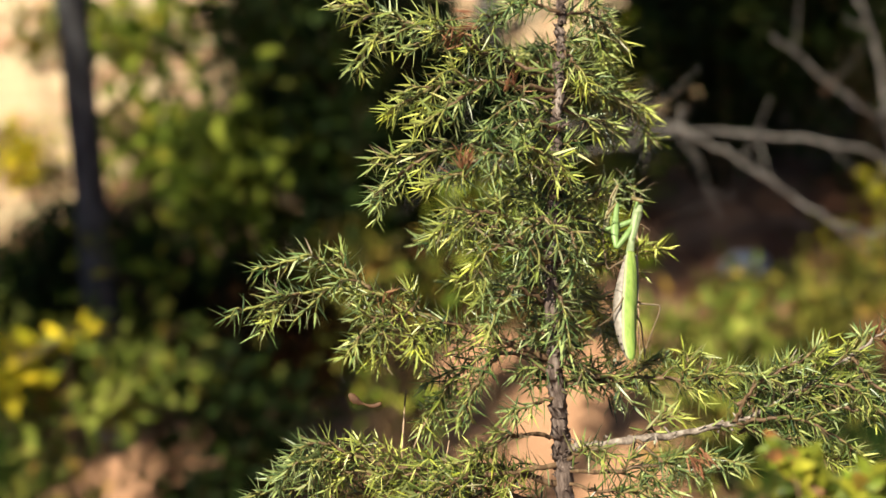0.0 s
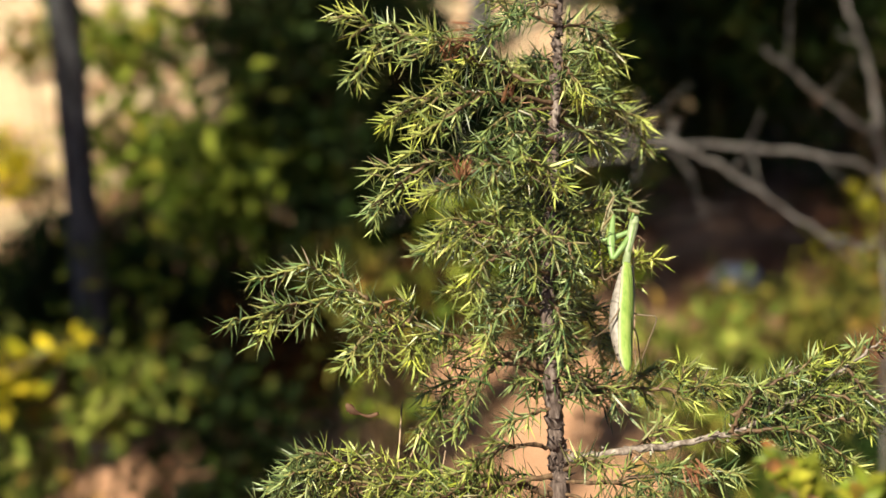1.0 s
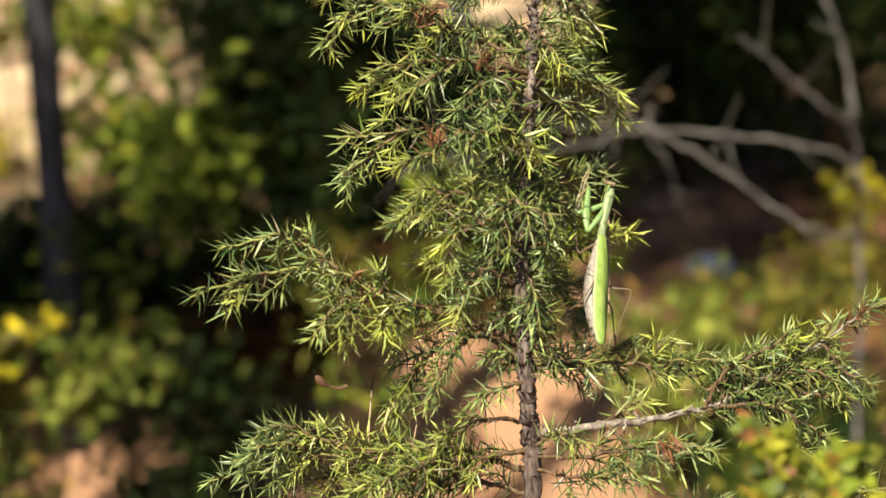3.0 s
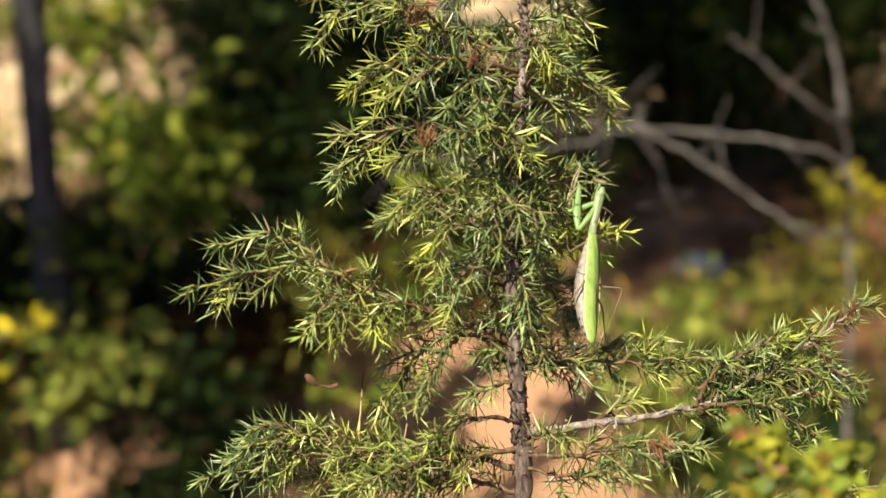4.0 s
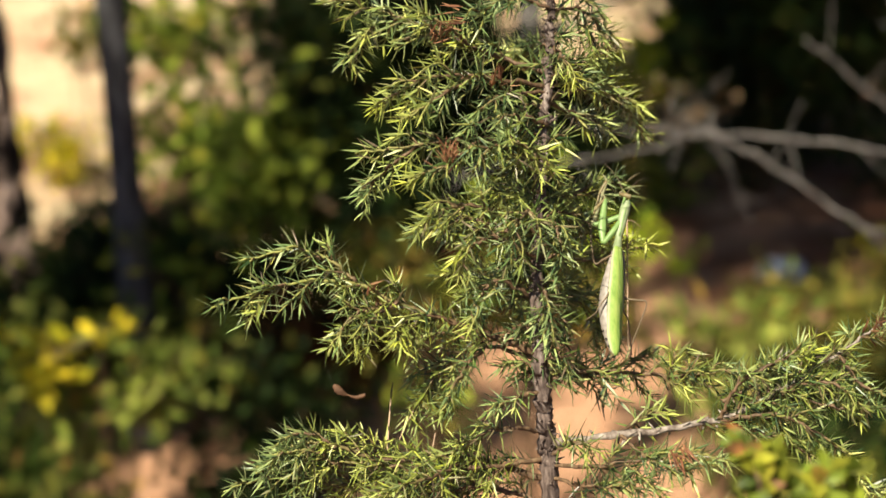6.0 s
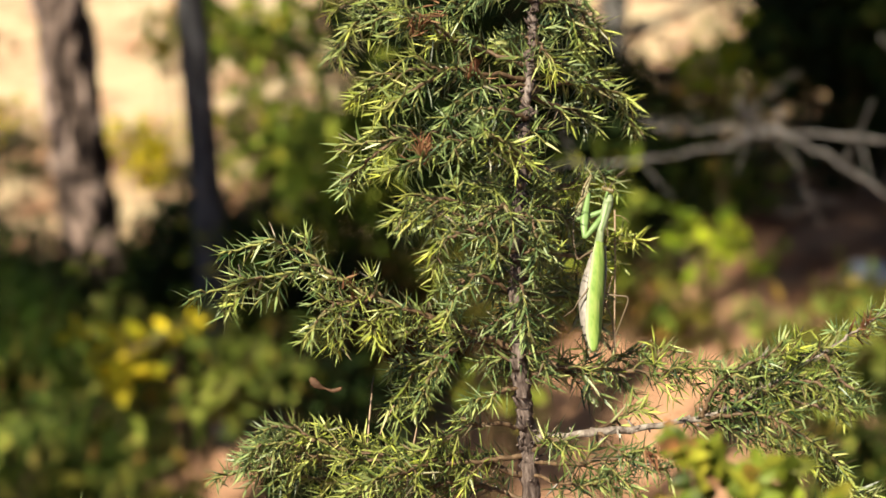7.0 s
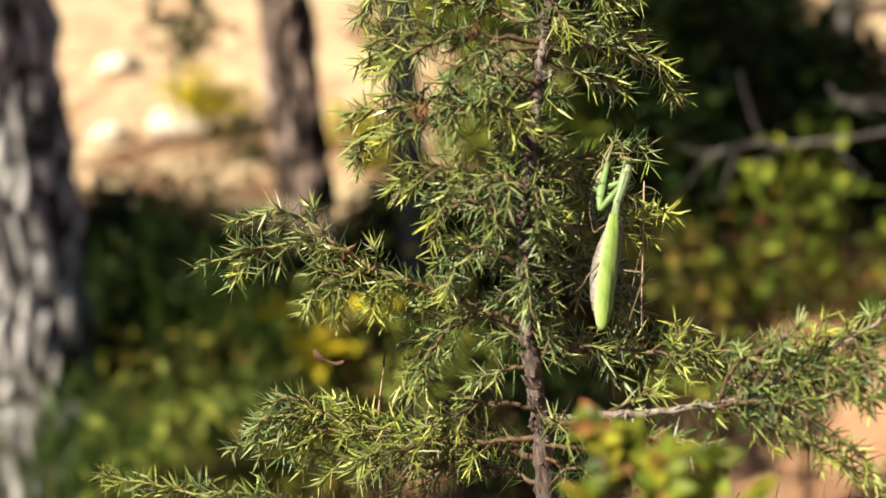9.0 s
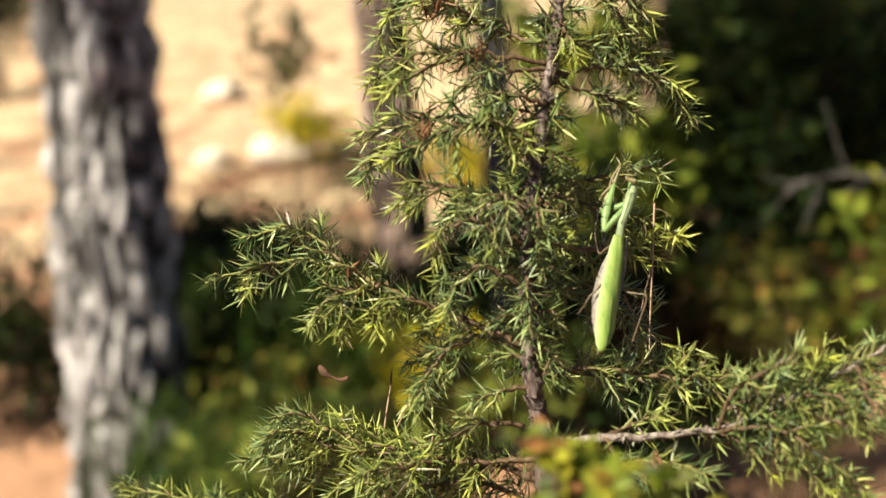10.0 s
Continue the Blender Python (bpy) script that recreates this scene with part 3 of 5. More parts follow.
limb([(5.5, 1.0, 147.7), (5.7, 1.0, 148.4), (6.2, 1.0, 149.0)], 0.9, bare=0.05, twig=1.8, age=0.12)
limb([(-0.1, 0.0, 144.0), (2.5, -2.0, 144.6), (5.3, -2.5, 145.2), (7.6, -3.0, 145.0)], 1.4)
limb([(-0.1, 0.0, 143.5), (2.0, -2.0, 143.6), (4.2, -3.0, 144.4)], 1.2)
limb([(-0.1, -0.4, 148.0), (2.0, 2.0, 147.6), (3.7, 3.0, 147.8), (5.3, 3.0, 148.3)], 1.4)
limb([(3.0, -1.5, 145.8), (3.9, -0.5, 146.1), (5.3, 0.0, 146.6)], 1.4)
limb([(-0.1, 0.0, 144.3), (1.1, -1.2, 145.4), (2.2, -2.0, 145.1)], 1.4)
limb([(0.3, 1.2, 159.1), (-1.2, -0.2, 159.6), (-2.1, -0.6, 159.5)], 1.4)
limb([(-0.2, 0.0, 152.5), (-1.2, 2.0, 152.7), (-2.2, 3.0, 152.0)], 1.4)
limb([(-0.2, -0.4, 147.5), (-1.5, -1.2, 147.4), (-2.8, -1.4, 146.9)], 1.4)
limb([(0.5, 2.7, 162.5), (1.0, 2.0, 162.0), (1.5, 2.0, 160.9)], 1.0, twig=1.6)
limb([(3.0, -1.5, 145.8), (4.2, -3.0, 145.1), (5.8, -3.5, 144.8)], 1.2)
limb([(0.0, 0.0, 139.0), (-8.0, -0.6, 140.4), (-16.0, 0.3, 140.9), (-21.6, 0.7, 141.6)], 1.8, bare=0.08, age=0.3)
limb([(7.3, -1.0, 146.2), (10.2, -1.5, 145.2), (13.6, -2.0, 143.3)], 1.3, bare=0.05, age=-0.06, twig=1.5, needle=9.6)
limb([(10.0, -1.0, 147.5), (12.2, -2.0, 146.9), (14.1, -2.5, 147.1)], 1.3, bare=0.05, age=-0.06, twig=1.5, needle=9.6)
limb([(12.6, -0.5, 148.9), (13.0, -2.0, 148.0), (14.2, -3.0, 147.6)], 1.3, bare=0.05, age=-0.06, twig=1.5, needle=9.6)
limb([(-0.1, 0.0, 144.3), (-3.0, -1.0, 144.3), (-6.7, -1.2, 144.5), (-9.1, -1.0, 144.7), (-11.5, -1.0, 145.4)], 1.6, bare=0.05, twig=2.0, every=0.008)
limb([(0.0, 0.0, 142.2), (-3.0, 0.8, 142.8), (-6.8, 0.5, 143.3), (-9.8, 0.0, 143.3), (-12.2, -0.6, 143.9), (-14.1, -1.0, 143.6)], 1.6, bare=0.05, twig=2.0, every=0.008)
limb([(-9.2, -1.0, 144.4), (-10.5, -1.5, 145.4), (-12.2, -1.8, 145.3)], 1.0, bare=0.05, twig=1.6, age=0.25)
limb([(-2.8, -0.5, 143.3), (-5.3, -1.5, 143.3), (-8.2, -2.0, 143.4)], 1.2, bare=0.05, twig=1.8)
# low age darkens these needles to paint the shade inside the right branch
for dz, dy in ((0.0, -0.4), (0.6, 0.8), (-0.7, 0.2)):
    limb([(7.6, -0.6, 146.3 + dz), (9.6, -0.8 + dy, 147.1 + dz), (11.6, -0.6 + dy, 147.7 + dz), (13.4, -0.4 + dy, 148.2 + dz)], 1.2, bare=0.05, twig=1.5, every=0.005, age=-0.15)
# short shoots straight from the stem, coloured darker for the shade inside
shoot_rng = np.random.default_rng(77)
for i in range(72):
    z = 147.6 + 15.2 * (i + shoot_rng.random()) / 72
    sx, sy = np.interp(z, [143, 149, 153.5, 157, 160.7, 164], [0, -0.3, -0.3, 0, 0.4, 0.6]), np.interp(z, [143, 149, 153.5, 157, 160.7, 164], [0, -0.5, 0, 0.8, 2.0, 3.0])
    a, ln = i * 2.4, shoot_rng.uniform(1.0, 2.1)
    if math.sin(a) < (0.1 if z > 157.5 else -0.6):
        continue
    limb([(sx, sy, z), (sx + 0.5 * ln * math.cos(a), sy + 0.5 * ln * math.sin(a), z + 0.35), (sx + ln * math.cos(a), sy + ln * math.sin(a), z + 0.15)], 0.8, bare=0.05, twig=1.2, every=0.0065, age=-0.2)
# low limbs under the view
limb([(0.1, 0.0, 138.0), (8.0, 0.0, 141.0), (16.0, 0.0, 142.0)], 2.2, twig=5.0, every=0.02, needle=13.0)
limb([(0.1, 0.0, 130.8), (-6.2, 5.7, 133.8), (-12.5, 11.4, 134.8)], 2.2, twig=5.0, every=0.02, needle=13.0)
limb([(0.1, 0.0, 123.6), (0.8, -8.9, 126.6), (1.6, -17.7, 127.6)], 2.2, twig=5.0, every=0.02, needle=13.0)
limb([(0.1, 0.0, 116.4), (5.7, 7.4, 119.4), (11.4, 14.8, 120.4)], 2.2, twig=5.0, every=0.02, needle=13.0)
limb([(0.1, 0.0, 109.2), (-9.6, -1.7, 112.2), (-19.3, -3.4, 113.2)], 2.2, twig=5.0, every=0.02, needle=13.0)
limb([(0.1, 0.0, 102.0), (8.6, -5.5, 105.0), (17.3, -11.0, 106.0)], 2.2, twig=5.0, every=0.02, needle=13.0)
limb([(0.1, 0.0, 94.8), (-2.8, 10.3, 97.8), (-5.6, 20.7, 98.8)], 2.2, twig=5.0, every=0.02, needle=13.0)
limb([(0.1, 0.0, 87.6), (-5.1, -9.9, 90.6), (-10.3, -19.8, 91.6)], 2.2, twig=5.0, every=0.02, needle=13.0)
limb([(0.1, 0.0, 80.4), (10.9, 4.0, 83.4), (21.8, 8.0, 84.4)], 2.2, twig=5.0, every=0.02, needle=13.0)
limb([(0.1, 0.0, 73.2), (-11.1, 4.6, 76.2), (-22.3, 9.2, 77.2)], 2.2, twig=5.0, every=0.02, needle=13.0)
limb([(0.1, 0.0, 66.0), (5.3, -11.3, 69.0), (10.6, -22.6, 70.0)], 2.2, twig=5.0, every=0.02, needle=13.0)
limb([(0.1, 0.0, 58.8), (3.9, 12.4, 61.8), (7.7, 24.7, 62.8)], 2.2, twig=5.0, every=0.02, needle=13.0)
limb([(0.1, 0.0, 51.6), (-11.6, -6.7, 54.6), (-23.2, -13.4, 55.6)], 2.2, twig=5.0, every=0.02, needle=13.0)
limb([(0.1, 0.0, 44.4), (13.5, -3.0, 47.4), (27.1, -5.9, 48.4)], 2.2, twig=5.0, every=0.02, needle=13.0)
limb([(0.1, 0.0, 37.2), (-8.2, 11.7, 40.2), (-16.5, 23.4, 41.2)], 2.2, twig=5.0, every=0.02, needle=13.0)
limb([(0.1, 0.0, 30.0), (-1.9, -14.6, 33.0), (-3.8, -29.3, 34.0)], 2.2, twig=5.0, every=0.02, needle=13.0)


def brown_tuft(x, y, z, way, n=26, spread_by=0.35):
    """A tuft of needles that have dried to a rusty brown."""
    rng = np.random.default_rng(int(abs(x * 31 + z * 17)))
    base = np.array([x, y, z]) * CM - BASE
    lay = fresh_lay(0)
    for i in range(n):
        lay["base"].append(base + rng.normal(0, 0.0022, 3))
        lay["way"].append(np.array(way) + rng.normal(0, spread_by, 3))
        lay["side"].append(rng.normal(0, 1, 3))
        lay["length"].append(rng.uniform(0.006, 0.011))
        lay["young"].append(0)
    part("dry_needles", needle_mesh(lay, rng, DRY_NEEDLE), JUNIPER, "tuft of dried rusty-brown needles")


brown_tuft(-4.0, -1.9, 157.9, (0, -0.4, 0.7))
brown_tuft(-4.3, 0.6, 162.9, (0.3, -0.5, 0.5), 18)
brown_tuft(-3.1, 1.4, 163.8, (-1, 0, 0.1), 10, 0.15)
brown_tuft(14.2, -0.6, 149.7, (0, -0.6, 0.5), 20)
brown_tuft(-7.3, -1.8, 152.2, (0.2, -0.6, 0.6), 14)
brown_tuft(5.2, -3.6, 145.6, (0.3, -0.6, -0.5), 20)
brown_tuft(-1.9, -0.4, 161.0, (0.2, -0.6, 0.4), 16)


# ---- the mantis ----
def wing_material():
    """A leathery green wing with fine lengthwise veins and a pale front border."""
    nd = Nodes("mantis_wing", 0.50, 0.30)
    veins = nd.noise(nd.coords((1, 1, 0.05)), 420, 4, 0.6)
    green = nd.ramp(veins, [(0.34, (0.150, 0.250, 0.048)), (0.52, (0.225, 0.335, 0.072)), (0.68, (0.300, 0.390, 0.105))])
    pale = nd.ramp(veins, [(0.3, (0.270, 0.330, 0.150)), (0.7, (0.400, 0.440, 0.230))])
    col = nd.mix(nd.ramp(attribute(nd, "across"), [(0.05, (1, 1, 1)), (0.15, (0, 0, 0))]), green, pale)
    col = nd.mix(nd.ramp(attribute(nd, "across"), [(0.42, (0, 0, 0)), (0.52, (0.4, 0.4, 0.4)), (0.62, (0, 0, 0))]), col, (0.330, 0.430, 0.085))
    nd.color(col)
    nd.bump(veins, 0.35, 0.0003)
    return nd.m


WING = wing_material()
SKIN = plain_material("mantis_skin", (0.130, 0.225, 0.065), (0.205, 0.315, 0.105), 500, 0.45, 0.40, 0.2, 0.0002)
PALE_GREEN = plain_material("mantis_thorax_skin", (0.190, 0.250, 0.120), (0.270, 0.325, 0.175), 600, 0.48, 0.40, 0.2, 0.0002)
CREAM_GREEN = plain_material("mantis_far_leg_skin", (0.240, 0.240, 0.120), (0.380, 0.360, 0.210), 600, 0.5, 0.35, 0.2, 0.0002)
BELLY = plain_material("mantis_belly", (0.170, 0.148, 0.125), (0.310, 0.278, 0.245), 500, 0.5, 0.4, 0.2, 0.0002)
LEG = plain_material("mantis_leg", (0.110, 0.080, 0.050), (0.200, 0.150, 0.095), 600, 0.5, 0.4)
DARK_MARK = plain_material("dark_marking", (0.020, 0.016, 0.012), (0.045, 0.035, 0.025), 600, 0.4, 0.4)
TAN = plain_material("mantis_tan_skin", (0.110, 0.085, 0.035), (0.210, 0.165, 0.070), 600, 0.45, 0.4)

MANTIS = thing("mantis", (3.3 * CM, 1.5 * CM, 152.0 * CM), "green praying mantis clinging head-up to the juniper twigs", "insect")
MBASE = np.array(MANTIS.location)


def lean(points):
    """The body hangs forward of the twigs: most at the wing roots, not at all at the head."""
    p = np.array(points, float)
    by = np.interp(p[:, 2], [149.1, 151.2, 153.2, 153.9, 154.7, 155.4], [-0.95, -1.50, -1.70, -1.35, -0.60, 0.0])
    return p + by[:, None] * np.array([0.14, 1.0, -0.17])


def flesh(name, points, radii, material, parent=None, sides=10, wide=None, hint=(0.31, 0.17, 0.93), label="", steps=6):
    """A rounded body part along a few points in centimetres, radii in millimetres."""
    line = spline(lean(points) * CM, steps) - MBASE
    at = np.linspace(0, 1, len(radii))
    u = np.linspace(0, 1, len(line))
    r = np.interp(u, at, radii) * 0.001
    w = None if wide is None else np.interp(u, at, wide) * 0.001
    v, f = tube(line, r, sides, 0, None, w, hint)
    return part(name, mesh_of(name, v, f, material), parent or MANTIS, label)


def tegmen(points, across, width, lift, name, label=""):
    """A folded forewing: a long arched shell with a raised front vein."""
    line = spline(lean(points) * CM, 8) - MBASE
    t = unit(np.gradient(line, axis=0))
    side = unit(np.array(across) - t * (t @ np.array(across))[:, None])
    up = np.cross(t, side)
    if up[0][1] > 0:
        up = -up
    n, m = len(line), 11
    u = np.linspace(0, 1, n)
    w = np.interp(u, [0, 0.12, 0.40, 0.78, 0.94, 1], [0.40, 0.66, 0.98, 1.0, 0.66, 0.20]) * width * 0.001
    verts, faces, across_at = [], [], []
    for layer in (0, 1):
        for i in range(n):
            for k in range(m):
                across_at.append(k / (m - 1))
                q = k / (m - 1) * 2 - 1
                vein = 0.00016 * math.cos(k * math.pi)
                verts.append(line[i] + side[i] * w[i] * q + up[i] * ((lift * 0.001) * (1 - q * q) * (0.4 + 0.6 * w[i] / w.max()) + vein - layer * 0.0004))
    for layer in (0, 1):
        o = layer * n * m
        for i in range(n - 1):
            for k in range(m - 1):
                q = (o + i * m + k, o + i * m + k + 1, o + (i + 1) * m + k + 1, o + (i + 1) * m + k)
                faces.append(q if layer == 0 else q[::-1])
    edge = [i * m for i in range(n)] + [(n - 1) * m + k for k in range(1, m)] + [i * m + m - 1 for i in range(n - 2, -1, -1)] + [k for k in range(m - 2, 0, -1)]
    for i, a in enumerate(edge):
        b = edge[(i + 1) % len(edge)]
        faces.append((a, b, b + n * m, a + n * m))
    return part(name, mesh_of(name, verts, faces, WING, True, (("across", across_at),)), MANTIS, label)


def build_mantis():
    # thorax, long and slightly keeled
    pron = flesh("prothorax", [(3.46, 2.75, 153.15), (3.53, 2.5, 153.85), (3.64, 2.05, 154.71), (3.71, 1.75, 155.25), (3.73, 1.62, 155.58)], [1.8, 1.5, 1.8, 2.2, 1.4], PALE_GREEN, sides=12, wide=[2.1, 1.8, 2.1, 2.5, 1.6], label="long pale green thorax")
    flesh("keel", [(3.53, 2.33, 153.85), (3.64, 1.87, 154.71), (3.71, 1.53, 155.25)], [0.25, 0.35, 0.2], SKIN, pron, 6)
    # head with eyes and feelers
    head = flesh("head", [(3.44, 1.66, 155.86), (3.54, 1.60, 155.84), (3.68, 1.52, 155.80), (3.82, 1.44, 155.76), (3.90, 1.40, 155.72)], [0.5, 0.85, 1.15, 1.0, 0.6], TAN, wide=[0.5, 0.8, 1.1, 1.0, 0.6], label="small triangular brown-green head")
    for p in ((3.47, 1.64, 155.88), (3.87, 1.40, 155.76)):
        flesh("eye", [(p[0] - 0.02, p[1], p[2] - 0.10), (p[0], p[1], p[2]), (p[0] + 0.02, p[1], p[2] + 0.10)], [0.3, 0.72, 0.3], TAN, head, 10, label="bulging tan eye")
    flesh("jaw", [(3.68, 1.52, 155.75), (3.62, 1.50, 155.58), (3.58, 1.5, 155.45)], [0.9, 0.7, 0.4], SKIN, head, 8)
    flesh("antenna", [(3.72, 1.45, 155.88), (4.0, 1.6, 156.2), (4.45, 2.2, 156.42), (4.9, 3.0, 156.35)], [0.14, 0.1, 0.06], LEG, head, 5)
    flesh("antenna", [(3.60, 1.5, 155.9), (3.45, 1.9, 156.4), (3.1, 2.4, 156.9), (2.9, 3.2, 157.1)], [0.14, 0.1, 0.06], LEG, head, 5)
    # abdomen with its rings
    abd = flesh("abdomen", [(3.40, 2.85, 153.05), (3.14, 2.25, 152.3), (2.96, 1.80, 151.6), (2.86, 1.38, 150.85), (2.86, 0.72, 150.05), (2.93, 0.22, 149.35), (2.97, -0.05, 149.1)], [1.5, 2.4, 3.3, 3.7, 3.2, 1.8, 0.7], BELLY, sides=20, wide=[1.6, 2.5, 3.4, 3.8, 3.3, 1.9, 0.8], label="swollen cream-grey abdomen")
    ring_line = spline(lean([(3.14, 2.25, 152.3), (2.96, 1.80, 151.6), (2.86, 1.38, 150.85), (2.86, 0.72, 150.05), (2.93, 0.22, 149.35)]) * CM, 8) - MBASE
    ring_r = np.interp(np.linspace(0, 1, len(ring_line)), [0, 0.25, 0.5, 0.75, 1], [2.5, 3.4, 3.78, 3.27, 1.9]) * 0.001
    for i in range(4, len(ring_line) - 1, 4):
        seg = np.array([ring_line[i] - (ring_line[i + 1] - ring_line[i]) * 0.10, ring_line[i], ring_line[i] + (ring_line[i + 1] - ring_line[i]) * 0.10])
        v, f = tube(seg, [ring_r[i] * 0.985, ring_r[i] * 1.006, ring_r[i] * 0.985], 20)
        part("ring", mesh_of("ring", v, f, LEG), abd)
    for i, p in enumerate(((2.60, 0.50, 150.0), (2.68, 0.25, 149.70), (2.78, 0.08, 149.42))):
        flesh("spot", [(p[0], p[1], p[2] - 0.05), p, (p[0], p[1], p[2] + 0.05)], [0.2, 0.5, 0.2], DARK_MARK, abd, 8)
    flesh("cercus", [(2.95, 0.0, 149.25), (2.86, -0.2, 149.05), (2.82, -0.3, 148.93)], [0.4, 0.3, 0.12], TAN, None, 6)
    # wings folded over the back
    tegmen([(3.42, 2.45, 153.35), (3.32, 1.85, 152.3), (3.17, 1.15, 151.1), (3.05, 0.35, 149.95), (3.03, -0.35, 149.08)], (0.86, 0.45, 0.1), 3.3, 1.5, "forewing", "bright green folded forewing")
    tegmen([(3.56, 2.5, 153.3), (3.52, 2.0, 152.3), (3.38, 1.35, 151.1), (3.22, 0.6, 149.95), (3.10, -0.1, 149.2)], (0.62, 0.75, 0.1), 2.9, 1.2, "forewing", "bright green folded forewing")
    flesh("wing_edge", [(3.74, 2.8, 153.1), (3.74, 2.3, 152.2), (3.60, 1.7, 151.1), (3.36, 0.8, 149.9)], [0.35, 0.45, 0.35, 0.15], BELLY, None, 6, label="cream front edge of the wing")
    # grasping forelegs
    for name, hip, knee, elbow, claw, mat in (
        ("foreleg", (3.60, 2.1, 154.65), (2.84, 2.50, 153.50), (2.84, 2.1, 155.60), (2.30, 2.15, 154.75), SKIN),
        ("foreleg", (3.58, 2.35, 154.75), (2.40, 2.9, 154.30), (2.98, 2.8, 156.32), (2.52, 2.6, 155.2), CREAM_GREEN),
    ):
        hip, knee, elbow, claw = map(np.array, (hip, knee, elbow, claw))
        leg = flesh(name, [hip, (hip + knee) / 2 + np.array([0, 0, -0.05]), knee], [1.2, 1.45, 1.0], SKIN, label="green spiny grasping foreleg")
        flesh("femur", [knee, knee * 0.6 + elbow * 0.4 + np.array([-0.08, 0, 0]), elbow], [0.8, 1.15, 0.7], mat, leg, 12, [1.0, 1.9, 0.9] if mat is SKIN else [1.1, 1.25, 0.6], (0, 1, 0))
        flesh("tibia", [elbow, (elbow + claw) / 2 + np.array([-0.12, -0.05, 0]), claw], [0.75, 0.65, 0.3], TAN, leg, 8)
        for i in range(6):
            u = 0.18 + 0.12 * i
            b0 = elbow * (1 - u) + claw * u + np.array([-0.06, -0.02, 0])
            flesh("spine", [b0, b0 + np.array([0.05, 0.0, -0.05]), b0 + np.array([0.11, 0.0, -0.1])], [0.13, 0.09, 0.03], mat, leg, 5)
        flesh("tarsus", [elbow, elbow + np.array([-0.08, 0, 0.18]), elbow + np.array([-0.2, 0.05, 0.32])], [0.45, 0.3, 0.15], CREAM_GREEN, leg, 6)
    # walking legs
    for pts in (
        [(3.2, 2.6, 152.95), (2.85, 2.8, 152.72), (2.51, 3.0, 152.54), (2.36, 3.0, 153.4), (2.26, 3.0, 154.3), (1.8, 3.1, 154.5), (1.3, 3.2, 154.64)],
        [(3.15, 1.7, 151.9), (2.85, 1.15, 151.40), (2.5, 0.85, 151.05), (2.29, 0.8, 150.72), (1.83, 1.2, 150.3)],
        [(3.5, 2.2, 151.4), (3.76, 2.0, 151.11), (4.2, 1.9, 151.05), (4.63, 1.8, 150.93), (4.3, 1.6, 150.05), (3.93, 1.4, 149.17), (3.82, 1.2, 148.6)],
        [(3.55, 2.4, 150.9), (3.7, 2.5, 150.42), (3.89, 2.5, 149.97), (3.93, 2.3, 149.3), (3.97, 2.0, 148.5)],
    ):
        flesh("walking_leg", pts, [0.55, 0.5, 0.38, 0.34, 0.3, 0.24], LEG, None, 6, label="thin brown walking leg")


build_mantis()


# ---- small dry things caught in the twigs ----
def dry_scrap():
    ob = thing("dry_leaf", (-8.57 * CM, -2.0 * CM, 148.0 * CM), "curled dry brown leaf scrap hanging on spider silk", "leaf")
    o = np.array(ob.location)
    mat = plain_material("dry_brown_leaf", (0.042, 0.020, 0.010), (0.130, 0.066, 0.034), 260, 0.7, 0.3, 0.5, 0.0006)
    line = spline(np.array([(-9.2, -2.0, 148.45), (-8.95, -2.05, 148.15), (-8.6, -2.0, 147.95)]) * CM, 8) - o
    v, f = tube(line, np.interp(np.linspace(0, 1, len(line)), [0, 0.15, 0.5, 1], [0.4, 1.5, 1.7, 0.4]) * 0.001, 11, 0.16, np.random.default_rng(5), np.interp(np.linspace(0, 1, len(line)), [0, 0.2, 0.5, 1], [0.3, 0.7, 0.8, 0.2]) * 0.001)
    part("husk", mesh_of("husk", v, f, mat), ob)
    line = spline(np.array([(-8.62, -2.0, 147.98), (-8.3, -2.0, 147.86), (-7.98, -2.0, 147.92), (-7.86, -2.02, 148.02)]) * CM, 8) - o
    v, f = tube(line, np.interp(np.linspace(0, 1, len(line)), [0, 0.4, 0.8, 1], [0.3, 0.9, 0.8, 0.2]) * 0.001, 9, 0.15, np.random.default_rng(6), np.full(len(line), 0.0005))
    part("blade", mesh_of("blade", v, f, mat), ob, "paler papery end")
    silk = plain_material("spider_silk", (0.20, 0.20, 0.20), (0.35, 0.35, 0.35), 300, 0.4)
    v, f = tube(spline(np.array([(-9.2, -2.0, 148.45), (-9.6, -1.9, 149.6), (-9.6, -2.2, 150.6)]) * CM, 8) - o, 0.000007, 4)
    part("silk_thread", mesh_of("silk_thread", v, f, silk), ob, "thin spider thread")


dry_scrap()


